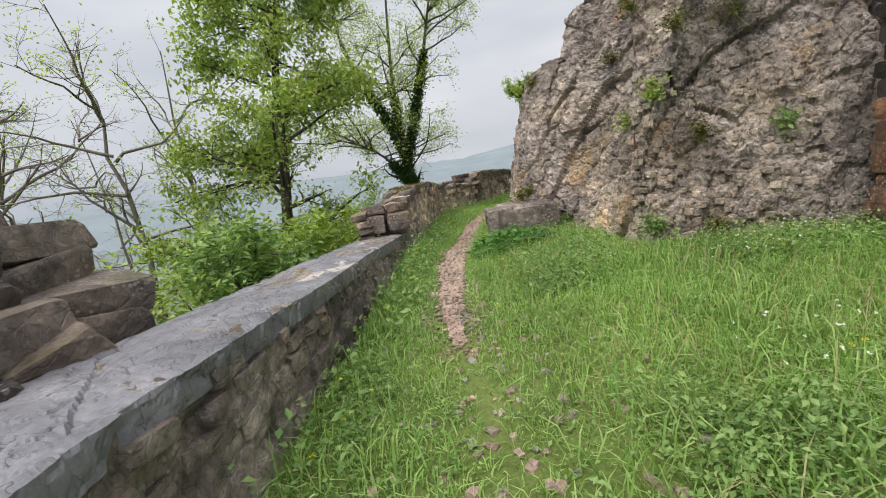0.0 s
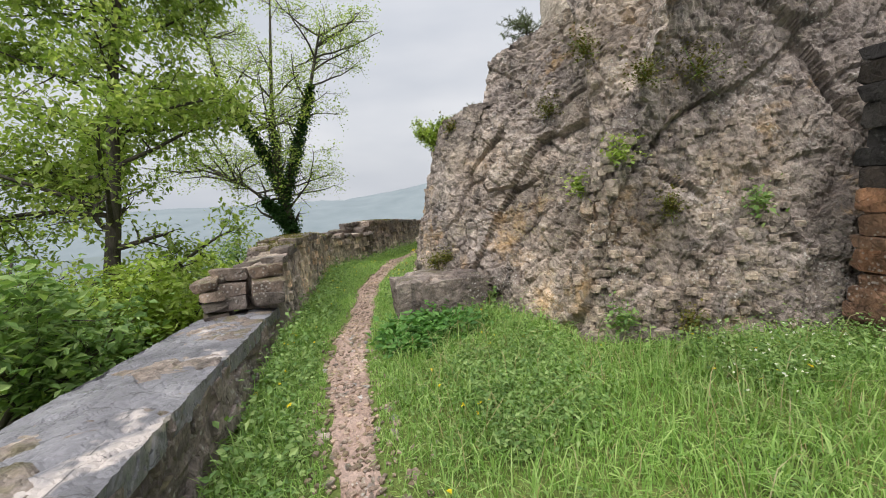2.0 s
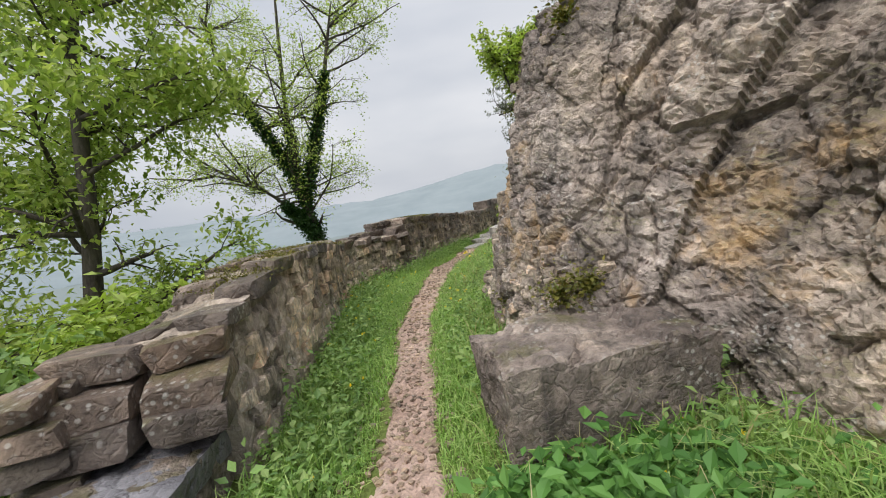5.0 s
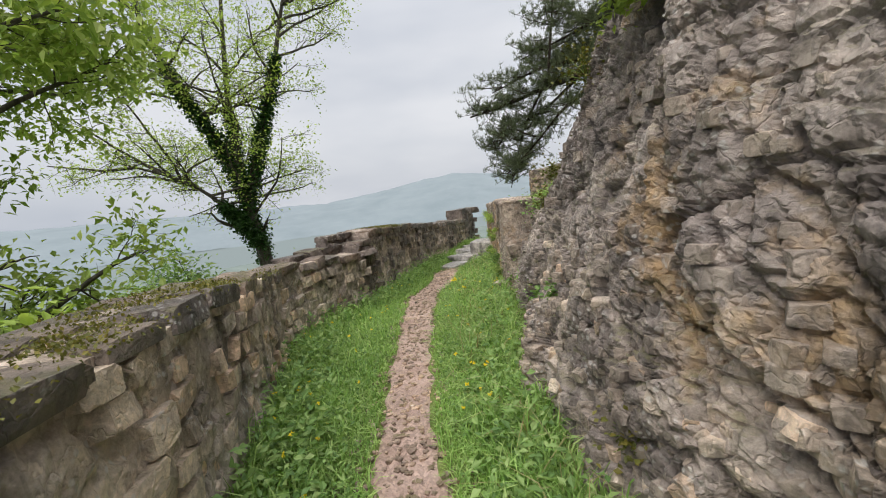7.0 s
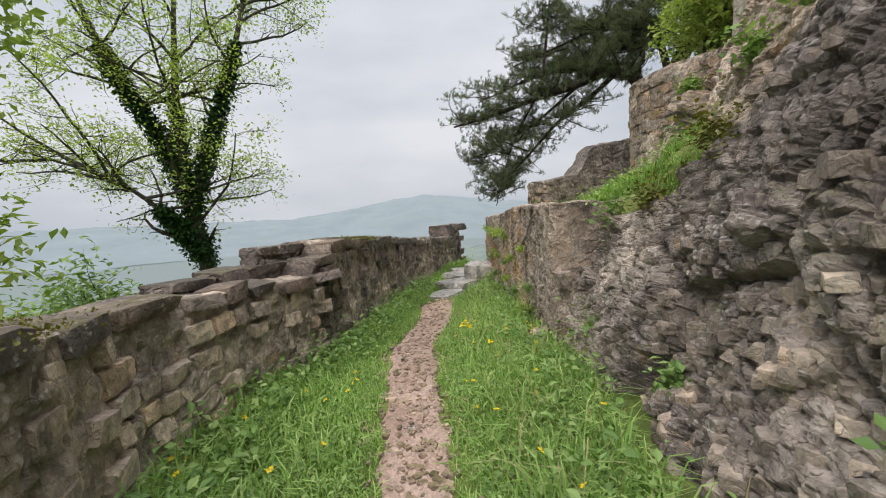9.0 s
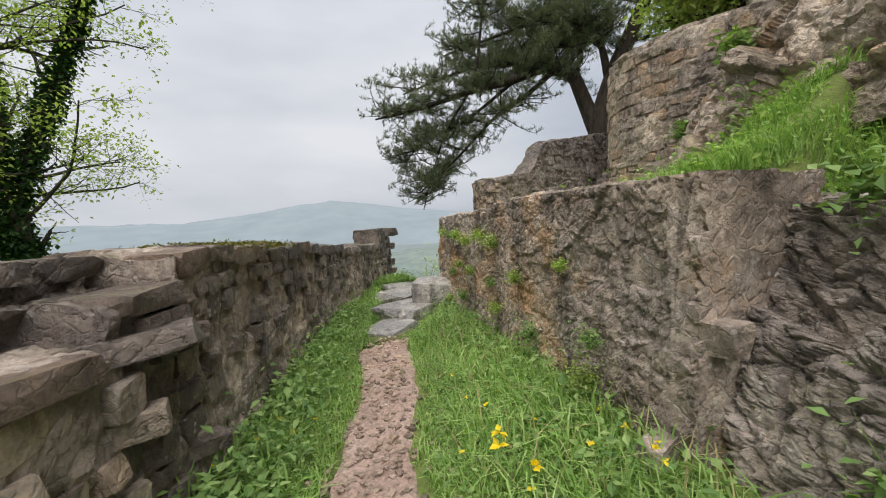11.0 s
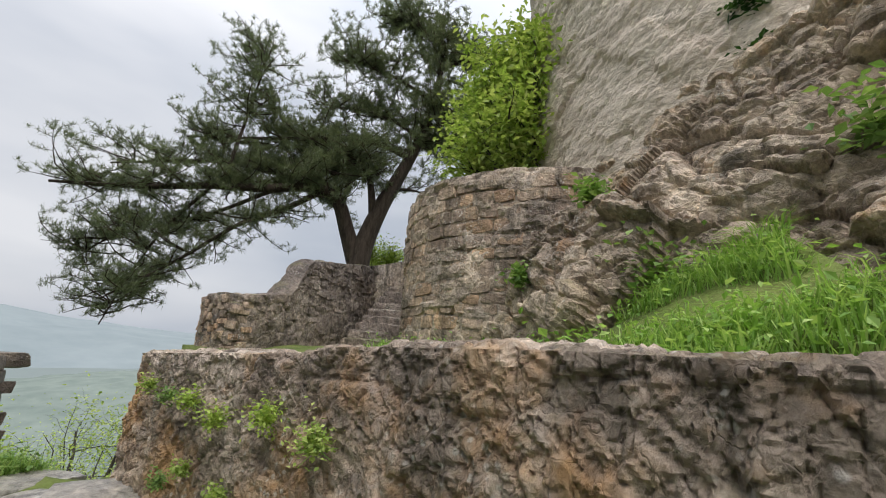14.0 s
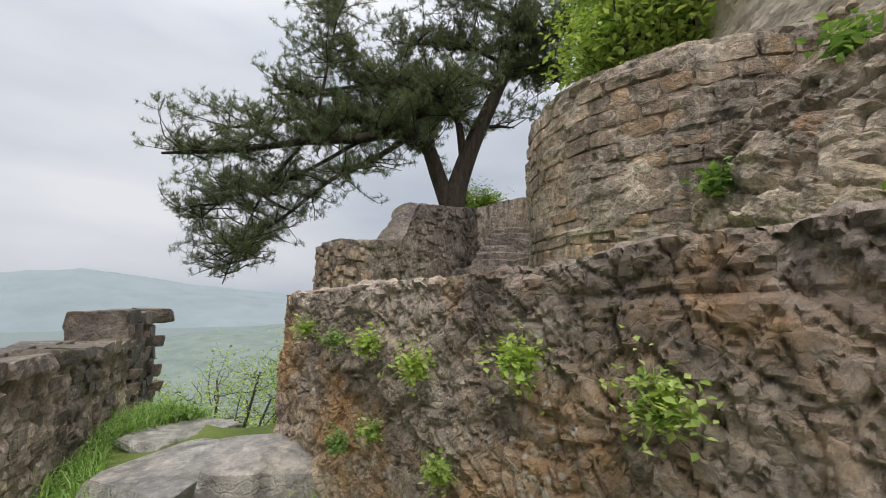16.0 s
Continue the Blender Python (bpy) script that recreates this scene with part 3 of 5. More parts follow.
# low parapet with its wet coping
LOW = [(-1.35, -3.0, -0.6, 1.02), (-1.08, 1.3, -0.4, 0.86), (-0.85, 3.5, -0.3, 0.70), (-0.76, 4.6, -0.3, 0.62), (-0.56, 6.95, -0.3, 0.41), (-0.50, 7.5, -0.3, 0.36)]
v, f = wall_core(LOW, 0.86, FINE, 21, 420, 26, 34)
low_wall = structure("wall_low_parapet", mesh_of("wall_low_parapet", v, f, DARKWALL), "low rubble parapet wall, dark and wet", "wall")
v, f = wall_core([(x - 0.02, y, t - 0.12, t + 0.015) for x, y, b, t in LOW], 0.84, [(0.8, (1, 1.4, 1), 0.022, 0.012), (0.3, (1, 1, 1), 0.012, 0.008), (0.1, (1, 1, 1), 0.007, 0.005)], 23, 800, 8, 60, 0.0)
part("coping", mesh_of("coping", v, f, COPING), low_wall, "wet slate-grey cracked coping")

# high parapet: four stretches that step up and down with the path
H1 = [(-0.42, 7.42, -0.3, 0.92), (-0.2, 8.6, -0.3, 1.12), (-0.08, 9.3, -0.3, 1.09), (0.03, 9.93, -0.3, 1.08), (0.13, 10.55, -0.4, 1.02), (0.24, 11.4, -0.4, 0.92), (0.36, 12.2, -0.45, 0.85), (0.87, 13.2, -0.45, 0.75), (1.5, 13.93, -0.5, 0.69)]
H2 = [(1.48, 13.92, -0.5, 0.85), (1.72, 14.26, -0.5, 0.84)]
H3 = [(1.72, 14.26, -0.5, 0.99), (1.97, 14.66, -0.5, 0.97), (2.37, 15.27, -0.55, 0.93), (3.05, 16.4, -0.55, 0.85), (3.6, 17.25, -0.6, 0.75), (4.55, 18.5, -0.6, 0.62), (6.1, 20.4, -0.8, 0.50)]
SHELF = [(0.38, 13.0, 0.3, 0.84), (1.22, 14.1, 0.3, 0.84)]
SHELF_2 = [(1.0, 13.85, 0.3, 0.99), (1.4, 14.35, 0.3, 0.99)]
H4 = [(6.0, 20.3, -1.2, 0.80), (6.94, 21.47, -2.2, 0.77)]
high_wall = structure("wall_high_parapet", None, "rubble parapet wall with mossy capping stones", "wall")
for k, (line, nu) in enumerate(((H1, 420), (H2, 40), (H3, 420), (H4, 90), (SHELF, 60), (SHELF_2, 40))):
    v, f = wall_core(line, 0.62 if k < 4 else 0.3, SPALL, 30 + k, nu, 34, 18)
    part("wall_body", mesh_of("wall_body", v, f, (PALE_STONE, DARKWALL, MORTAR, DARKWALL, DARKWALL, DARKWALL)[k]), high_wall)

# quoined retaining wall of the terrace
Q = [(5.38, 17.3, -0.7, 1.06), (4.84, 16.03, -0.7, 1.13), (4.53, 15.3, -0.6, 1.16), (4.40, 15.02, -0.6, 1.21), (4.28, 14.77, -0.6, 1.22), (3.96, 14.1, -0.6, 1.24), (3.70, 13.55, -0.6, 1.24), (3.38, 12.80, -0.6, 1.26)]
v, f = wall_core(Q, 0.75, [(1.1, (1, 1, 0.6), 0.035, 0.0), (0.36, (1.2, 1.2, 0.7), 0.02, 0.012), (0.15, (1, 1, 0.9), 0.02, 0.016), (0.065, (1, 1, 1), 0.014, 0.012)], 61, 700, 150, 44, 0.03)
retaining = structure("wall_retaining", mesh_of("wall_retaining", v, f, CRUST), "pitted brown retaining wall with sprouting plants", "wall")
v, f = wall_core([(6.9, 17.95, -0.9, 0.98), (5.5, 17.45, -0.8, 1.0)], 0.6, SPALL, 66, 90, 40, 14)
part("wall_return", mesh_of("wall_return", v, f, CRUST), retaining)
v, f = wall_core([(3.43, 12.76, -0.6, 1.22), (4.5, 12.68, -0.6, 1.25)], 0.22, [(0.36, (1, 1, 0.8), 0.03, 0.02), (0.15, (1, 1, 0.9), 0.02, 0.015), (0.065, (1, 1, 1), 0.012, 0.008)], 67, 110, 110, 30)
part("wall_return", mesh_of("wall_return", v, f, CRUST), retaining)

# stone block against the cliff
v, f = wall_core([(0.92, 6.74, -0.3, 0.58), (0.96, 7.36, -0.3, 0.60)], -1.05, FINE, 71, 50, 24, 40)
block = tagged(new("stone_block", mesh_of("stone_block", v, f, DARKWALL)), "dark mossy masonry stub against the cliff foot", "masonry block")

# ---- round bastion, stairs and stair wall ----
def drum(cx, cy, r0, z0, z1, a0, a1, blocks, seed, nu, nv, taper=0.0, cap=True):
    a = np.radians(np.linspace(a0, a1, nu))
    k = np.linspace(0, 1, nv)
    p = np.zeros((nu, nv, 3))
    rad = r0 - taper * k
    p[..., 0], p[..., 1] = cx + rad[None] * np.cos(a)[:, None], cy + rad[None] * np.sin(a)[:, None]
    p[..., 2] = z0 + (z1 - z0) * k
    n = np.zeros_like(p)
    n[..., 0], n[..., 1] = np.cos(a)[:, None], np.sin(a)[:, None]
    q = rough_up(p.reshape(-1, 3), n.reshape(-1, 3), blocks, seed)
    f = [tuple(x) for x in grid_faces(nu, nv)]
    if cap:
        q = np.concatenate([q, [(cx, cy, z1)]])
        f += [(i * nv + nv - 1, (i + 1) * nv + nv - 1, len(q) - 1) for i in range(nu - 1)]
    return q, f


BX, BY, BR = 9.8, 14.5, 2.2
v, f = drum(BX, BY, BR, 0.8, 3.48, 60, 300, [(1.0, (1, 1, 0.6), 0.05, 0.01), (0.3, (1.6, 1.6, 0.55), 0.05, 0.02), (0.1, (1, 1, 1), 0.02, 0.01)], 81, 240, 60)
bastion = structure("wall_bastion", mesh_of("wall_bastion", v, f, MORTAR), "round bastion wall of coursed rubble", "wall")
TCX, TCY, TR = 10.7, 9.9, 4.8
v, f = drum(TCX, TCY, TR, 1.5, 15.0, 0, 360, [(1.6, (1, 1, 0.7), 0.06, 0.0), (0.45, (1.3, 1.3, 0.6), 0.03, 0.012), (0.16, (1.2, 1.2, 0.7), 0.024, 0.014)], 91, 620, 240)
tagged(new("round_tower", mesh_of("round_tower", v, f, TOWER)), "round castle tower in rough sandy render", "tower")

SW = [(13.2, 19.0, 0.8, 3.35), (10.2, 18.95, 0.8, 2.85), (10.0, 18.95, 0.8, 2.72), (9.75, 18.95, 0.8, 2.3), (9.5, 18.9, 0.8, 2.06), (8.4, 18.75, 0.7, 1.9), (8.05, 18.82, 0.7, 1.86), (7.98, 19.1, 0.5, 1.9), (8.35, 19.8, 0.3, 1.9), (9.3, 20.8, 0.0, 1.9)]
v, f = wall_core(SW[::-1], 0.6, SPALL, 95, 360, 44, 16)
# dark core paints in the shade on the wall's inner face
stair_wall = structure("wall_stair", mesh_of("wall_stair", v, f, DARKWALL), "stepped rubble wall beside the stairs", "wall")
v, f = wall_core([(13.4, 17.6, 0.8, 3.5), (14.6, 20.0, 0.8, 3.5)], 0.5, SPALL, 96, 60, 20, 10)
part("wall_end", mesh_of("wall_end", v, f, MORTAR), stair_wall)

stairs = tagged(thing("stairs", "worn stone steps climbing between walls, shade painted into their dark colour", "stairs"), kind="structure")


def step_mesh(seed):
    """One worn tread: a long block with a slightly dished, chipped front edge."""
    r = np.random.default_rng(seed)
    bm = bmesh.new()
    bmesh.ops.create_cube(bm, size=1.0)
    bmesh.ops.subdivide_edges(bm, edges=[e for e in bm.edges if abs(e.verts[0].co.y - e.verts[1].co.y) > 0.5], cuts=7)
    for v in bm.verts:
        v.co += Vector((r.normal(0, 0.012), 0, r.normal(0, 0.004) - (0.02 * (1 - abs(v.co.y) * 2) if v.co.z > 0 else 0)))
    bmesh.ops.bevel(bm, geom=[e for e in bm.edges if min(v.co.z for v in e.verts) > 0.3], offset=0.03, segments=1, affect="EDGES")
    me = bpy.data.meshes.new("step")
    bm.to_mesh(me)
    bm.free()
    # dark material paints in the shade of the enclosing walls
    me.materials.append(DARKWALL)
    return me


STEPS = [step_mesh(i) for i in range(4)]
for i in range(14):
    ob = new("step", STEPS[i % 4])
    ob.parent = stairs
    ob.matrix_basis = Matrix.LocRotScale((10.3 + 0.27 * i + 0.35, 17.6, 0.5 + 0.09 * i), Euler((0, 0, 0.02 * math.sin(i * 2.3))), (0.75, 1.9, 1.0 + 0.18 * i))


# ---- leaves, grass and trees ----
def blades(at, height, width, lean, r, segments=2):
    """Bent grass blades at points: two quads each, tapering to the tip."""
    n = len(at)
    a = r.uniform(0, 2 * math.pi, n)
    d = np.stack([np.cos(a), np.sin(a), np.zeros(n)], 1)
    side = np.stack([-np.sin(a), np.cos(a), np.zeros(n)], 1) * (width * r.uniform(0.6, 1.3, n))[:, None]
    h = height * r.uniform(0.5, 1.35, n)
    ln = lean * r.uniform(0.2, 1.6, n)
    up = np.array((0, 0, 1.0))
    mid = at + up * (h * 0.6)[:, None] + d * (h * ln * 0.35)[:, None]
    tip = at + up * (h * (1 - 0.35 * ln))[:, None] + d * (h * ln)[:, None]
    v = np.stack([at - side, at + side, mid + side * 0.8, mid - side * 0.8, tip], 1).reshape(-1, 3)
    b = np.arange(n)[:, None] * 5
    return v, np.concatenate([b + (0, 1, 2), b + (0, 2, 3), b + (3, 2, 4)])


def leaves(at, size, r, droop=0.3, slim=0.55, facing=None):
    """Leaves as folded diamonds of four triangles' worth of outline."""
    n = len(at)
    a, e = r.uniform(0, 2 * math.pi, n), r.normal(-droop, 0.45, n)
    d = np.stack([np.cos(a) * np.cos(e), np.sin(a) * np.cos(e), np.sin(e)], 1)
    s = np.cross(d, r.normal(0, 0.35, (n, 3)) + (0, 0, 1))
    s /= np.linalg.norm(s, axis=1)[:, None] + 1e-9
    k = (size * r.uniform(0.55, 1.3, n))[:, None]
    up = np.cross(s, d) * k * 0.12
    v = np.stack([at, at + d * k * 0.45 + s * k * slim * 0.5 + up, at + d * k, at + d * k * 0.45 - s * k * slim * 0.5 + up], 1).reshape(-1, 3)
    b = np.arange(n)[:, None] * 4
    return v, np.concatenate([b + (0, 1, 2), b + (0, 2, 3)])


def join(pieces):
    vs, fs, k = [], [], 0
    for v, f in pieces:
        vs.append(v)
        fs.append(f + k)
        k += len(v)
    return np.concatenate(vs), np.concatenate(fs)


def tube(points, radii, sides=7):
    """A tapered limb along points."""
    p = np.asarray(points, float)
    t = np.gradient(p, axis=0)
    t /= np.linalg.norm(t, axis=1)[:, None] + 1e-9
    ref = np.where(np.abs(t[:, 2:3]) > 0.9, (1.0, 0, 0), (0, 0, 1.0))
    a = np.cross(t, ref)
    a /= np.linalg.norm(a, axis=1)[:, None] + 1e-9
    b = np.cross(t, a)
    ang = np.linspace(0, 2 * math.pi, sides, endpoint=False)
    rr = np.asarray(radii, float)[:, None, None]
    v = p[:, None] + rr * (a[:, None] * np.cos(ang)[None, :, None] + b[:, None] * np.sin(ang)[None, :, None])
    n = len(p)
    i, j = np.meshgrid(np.arange(n - 1), np.arange(sides), indexing="ij")
    q = np.stack([i * sides + j, i * sides + (j + 1) % sides, (i + 1) * sides + (j + 1) % sides, (i + 1) * sides + j], -1).reshape(-1, 4)
    f = np.concatenate([q[:, [0, 1, 2]], q[:, [0, 2, 3]]])
    return v.reshape(-1, 3), f


def bezier(points, n):
    """A soft curve through points (Catmull-Rom)."""
    p = np.asarray(points, float)
    p = np.concatenate([2 * p[:1] - p[1:2], p, 2 * p[-1:] - p[-2:-1]])
    out = []
    m = len(p) - 3
    for u in np.linspace(0, m - 1e-6, n):
        i = int(u)
        f = u - i
        a, b, c, d = p[i:i + 4]
        out.append(0.5 * (2 * b + (c - a) * f + (2 * a - 5 * b + 4 * c - d) * f * f + (3 * b - a - 3 * c + d) * f ** 3))
    return np.array(out)


def branch(start, way, length, radius, r, wander=0.25, rise=0.0, n=8):
    p, d = [np.array(start, float)], np.array(way, float)
    d /= np.linalg.norm(d)
    for _ in range(n - 1):
        d = d + r.normal(0, wander / n ** 0.5, 3) + (0, 0, rise / n)
        d /= np.linalg.norm(d)
        p.append(p[-1] + d * length / (n - 1))
    return np.array(p), np.linspace(radius, radius * 0.3, n)


def grow(limbs, r, levels, twig_len, count, spread=0.9, rise=0.3, from_k=0.25):
    """Side branches on every limb, level after level. Gives all limbs and the twig tips' points."""
    allof, tips = list(limbs), []
    level = list(limbs)
    for lv in range(levels):
        nxt = []
        for pts, rad in level:
            for _ in range(count[lv]):
                k = r.uniform(from_k, 1.0)
                i = min(int(k * (len(pts) - 1)), len(pts) - 2)
                f = k * (len(pts) - 1) - i
                at = pts[i] * (1 - f) + pts[i + 1] * f
                t = pts[i + 1] - pts[i]
                t /= np.linalg.norm(t) + 1e-9
                w = t * 0.6 + r.normal(0, spread, 3) * (1, 1, 0.6)
                ln = twig_len[lv] * r.uniform(0.5, 1.3) * (1.15 - 0.5 * k)
                nxt.append(branch(at, w, ln, max(0.006, rad[i] * 0.45), r, 0.5, rise, 6))
        allof += nxt
        level = nxt
    for pts, rad in level:
        tips.append(pts[1:])
    return allof, np.concatenate(tips)


def tree(name, label, at, height, limbs, leaf_mat, leaf_size, per_tip, r, bark, levels=2, twig=(2.2, 0.9), count=(9, 6), scatter=0.25, droop=0.3, spread=0.8, rise=0.25, category="tree"):
    ob = thing(name, label, category, at)
    allof, tips = grow(limbs, r, levels, twig, count, spread, rise)
    v, f = join([tube(p, rad, 8 if rad[0] > 0.06 else 4) for p, rad in allof])
    part("trunk", mesh_of("trunk", v, f, bark, True), ob)
    if per_tip:
        pts = np.repeat(tips, per_tip, 0)
        pts = pts + r.normal(0, scatter, pts.shape)
        v, f = leaves(pts, leaf_size, r, droop)
        part("crown", mesh_of("crown", v, f, leaf_mat), ob)
    return ob, allof


def upright(at, height, radius, r, lean=(0, 0), n=14, wander=0.12):
    k = np.linspace(0, 1, n)[:, None]
    p = np.array(at) + k * (lean[0], lean[1], height) + np.cumsum(r.normal(0, wander, (n, 3)) * (1, 1, 0), 0) * k
    return p, np.linspace(radius, radius * 0.12, n)


# leafy tree beyond the low parapet
r1 = np.random.default_rng(11)
T1 = np.array((-6.9, 17.2, -5.5))
trunk = upright(T1, 20.0, 0.30, r1, (3.4, 0.4), 18, 0.06)
limbs = [trunk]
for i in range(44):
    k = r1.uniform(0.12, 0.99)
    p = T1 + (trunk[0][-1] - T1) * k
    a = r1.uniform(0, 2 * math.pi)
    limbs.append(branch(p, (math.cos(a), math.sin(a), r1.uniform(0.0, 0.5)), (5.2 - 3.4 * k) * r1.uniform(0.7, 1.15), 0.10 * (1.2 - k), r1, 0.3, 0.1, 9))
tree("leafy_tree", "tall lime tree in fresh green spring leaf", T1, 19, limbs, SPRING, 0.21, 5, r1, BARK, 2, (1.8, 0.8), (9, 5), 0.25, 0.5)

# forked ivy-clad tree behind the high parapet
r2 = np.random.default_rng(12)
T2 = np.array((-0.75, 30.5, -7.0))
main = bezier([T2, T2 + (0, 0, 5.5), T2 + (-0.4, 0, 8.6), T2 + (-0.6, 0, 11.4), T2 + (-0.5, 0.2, 15), T2 + (0.1, 0, 21.0)], 22)
left_stem = bezier([T2 + (-0.4, 0, 9.4), T2 + (-1.3, 0.3, 12.0), T2 + (-2.5, 0.2, 14.4), T2 + (-3.4, 0.3, 17.0), T2 + (-3.9, 0.2, 19.5)], 14)
right_stem = bezier([T2 + (-0.4, 0, 9.0), T2 + (0.6, -0.2, 12.0), T2 + (1.5, -0.2, 14.6), T2 + (2.3, -0.4, 17.4), T2 + (2.9, -0.2, 19.6)], 14)
low_stem = bezier([T2 + (-0.1, 0, 7.0), T2 + (-1.5, -0.5, 9.0), T2 + (-3.0, -0.6, 10.3), T2 + (-5.6, -0.6, 11.4)], 10)
stems = [(main, np.linspace(0.42, 0.05, 22)), (left_stem, np.linspace(0.24, 0.04, 14)), (right_stem, np.linspace(0.24, 0.04, 14)), (low_stem, np.linspace(0.13, 0.03, 10))]
limbs = list(stems)
for pts, rad in stems:
    for i in range(13):
        k = r2.uniform(0.35, 0.99)
        p = pts[int(k * (len(pts) - 1))]
        a = r2.uniform(0, 2 * math.pi)
        limbs.append(branch(p, (math.cos(a) * 1.1, math.sin(a) * 0.8, r2.uniform(0.1, 0.8)), r2.uniform(2.6, 6.0) * (1.2 - 0.5 * k), 0.07, r2, 0.35, 0.15, 9))
ivy_tree, _ = tree("ivy_tree", "forked tree with ivy-clad stems and sparse young leaves", T2, 19, limbs, PALE, 0.15, 2, r2, BARK, 2, (2.0, 0.9), (8, 5), 0.22, 0.3)
iv = []
for (pts, rad), share in zip(stems, (0.72, 0.6, 0.6, 0.3)):
    m = int(len(pts) * share) + 1
    q = np.repeat(bezier(pts[:m], 90), 70, 0)
    iv.append(q + r2.normal(0, 1, q.shape) * (0.23 * np.repeat(np.linspace(1.0, 0.6, 90), 70))[:, None])
v, f = leaves(np.concatenate(iv), 0.16, r2, 0.6, 0.8)
part("ivy", mesh_of("ivy", v, f, IVY), ivy_tree, "dense dark green ivy")

# pine on the upper terrace: a bent trunk, a long sweeping limb, a drooping one
r3 = np.random.default_rng(13)
PB = np.array((15.25, 20.75, 3.75))
PR, PD = np.array((0.454, -0.891, 0.0)), np.array((0.891, 0.454, 0.0))


def pine_curve(points, n):
    return bezier([PB + PR * a + PD * c + (0, 0, u) for a, u, c in points], n)


pine_limbs = [
    (pine_curve([(0, -0.6, 0), (0.05, 0.3, 0), (0.2, 1.0, 0), (0.6, 2.2, 0), (1.1, 3.4, 0.2), (1.7, 4.8, 0.2), (2.2, 6.4, 0), (2.4, 8.4, 0), (2.2, 10.6, 0)], 26), np.linspace(0.42, 0.06, 26)),
    (pine_curve([(-0.1, 0.2, 0), (-0.5, 1.3, 0), (-0.9, 2.2, -0.2), (-1.7, 2.5, -0.4), (-3.0, 2.2, -0.6), (-4.6, 2.0, -0.8), (-6.6, 1.7, -0.8), (-8.8, 1.5, -1.0)], 22), np.linspace(0.30, 0.04, 22)),
    (pine_curve([(0.35, 1.8, 0), (0.2, 2.7, -0.3), (0.0, 3.3, -0.4), (-0.5, 3.7, -0.5), (-1.4, 3.9, -0.4)], 12), np.linspace(0.15, 0.03, 12)),
    (pine_curve([(-0.8, 2.0, -0.2), (-0.6, 2.9, 0.2), (-0.9, 3.6, 0.3), (-1.8, 4.4, 0.4), (-3.2, 4.9, 0.4)], 12), np.linspace(0.14, 0.03, 12)),
    (pine_curve([(-1.3, 2.5, -0.3), (-2.4, 1.6, -0.6), (-3.6, 0.9, -0.8), (-5.2, -0.5, -0.9), (-6.8, -1.7, -1.0)], 14), np.linspace(0.11, 0.02, 14)),
    (pine_curve([(-4.4, 2.0, -0.7), (-4.1, 4.0, -0.7), (-3.9, 5.8, -0.6), (-3.8, 7.4, -0.6)], 12), np.linspace(0.09, 0.02, 12)),
    (pine_curve([(1.5, 4.3, 0.2), (0.2, 4.8, 0.4), (-1.6, 4.6, 0.2), (-3.4, 4.1, -0.2), (-5.8, 3.7, -0.4)], 14), np.linspace(0.13, 0.03, 14)),
    (pine_curve([(1.9, 5.4, 0.1), (2.9, 5.9, -0.3), (3.9, 6.1, -0.6)], 9), np.linspace(0.09, 0.03, 9)),
    (pine_curve([(2.2, 6.6, 0), (0.9, 7.4, 0.1), (-0.5, 7.6, -0.2), (-1.3, 7.5, -0.3)], 10), np.linspace(0.09, 0.03, 10)),
    (pine_curve([(2.4, 8.2, 0), (3.4, 8.8, 0.2), (4.4, 9.0, 0.1)], 8), np.linspace(0.08, 0.02, 8)),
    (pine_curve([(2.3, 9.4, 0), (1.2, 10.0, 0.1), (0.3, 10.2, 0)], 8), np.linspace(0.07, 0.02, 8)),
    (pine_curve([(-1.6, 2.5, -0.4), (-3.0, 2.9, -0.2), (-5.2, 3.1, 0.0), (-8.1, 2.7, 0.2)], 14), np.linspace(0.10, 0.03, 14)),
    (pine_curve([(-2.8, 2.2, -0.6), (-5.0, 1.1, -0.2), (-7.2, 0.4, 0.0), (-8.4, -0.5, 0.2)], 12), np.linspace(0.08, 0.02, 12)),
    (pine_curve([(-4.6, 2.0, -0.8), (-5.8, 0.5, -0.6), (-6.6, -1.2, -0.4), (-7.0, -2.4, -0.4)], 12), np.linspace(0.07, 0.02, 12)),
    (pine_curve([(-0.8, 3.3, 0.3), (-2.4, 3.7, 0.8), (-5.2, 3.5, 1.0)], 12), np.linspace(0.09, 0.02, 12)),
    (pine_curve([(1.8, 5.2, 0.2), (0.2, 6.0, 0.4), (-2.2, 6.1, 0.5)], 12), np.linspace(0.09, 0.02, 12)),
    (pine_curve([(1.9, 5.5, 0.1), (2.9, 5.1, 0.4), (3.8, 4.7, 0.5)], 9), np.linspace(0.08, 0.02, 9)),
    (pine_curve([(0.9, 3.0, 0.2), (1.6, 3.3, 0.8), (2.2, 3.3, 1.0)], 8), np.linspace(0.05, 0.02, 8)),
]
pine = thing("pine_tree", "old wind-bent pine with a long sweeping limb", "tree", PB)
twigs = []
for i, (pts, rad) in enumerate(pine_limbs):
    first, num = ((0.62, 90) if i == 0 else (0.28, 130) if i == 1 else (0.32, 52 if i != 17 else 8))
    for _ in range(num):
        k = r3.uniform(first, 1.0)
        p = pts[min(int(k * (len(pts) - 1)), len(pts) - 1)]
        a = r3.uniform(0, 2 * math.pi)
        w = PR * math.cos(a) + PD * math.sin(a) + (0, 0, r3.uniform(-0.25, 0.5))
        twigs.append(branch(p, w, r3.uniform(0.7, 1.9), 0.025, r3, 0.5, 0.25, 6))
small, tufts = [], []
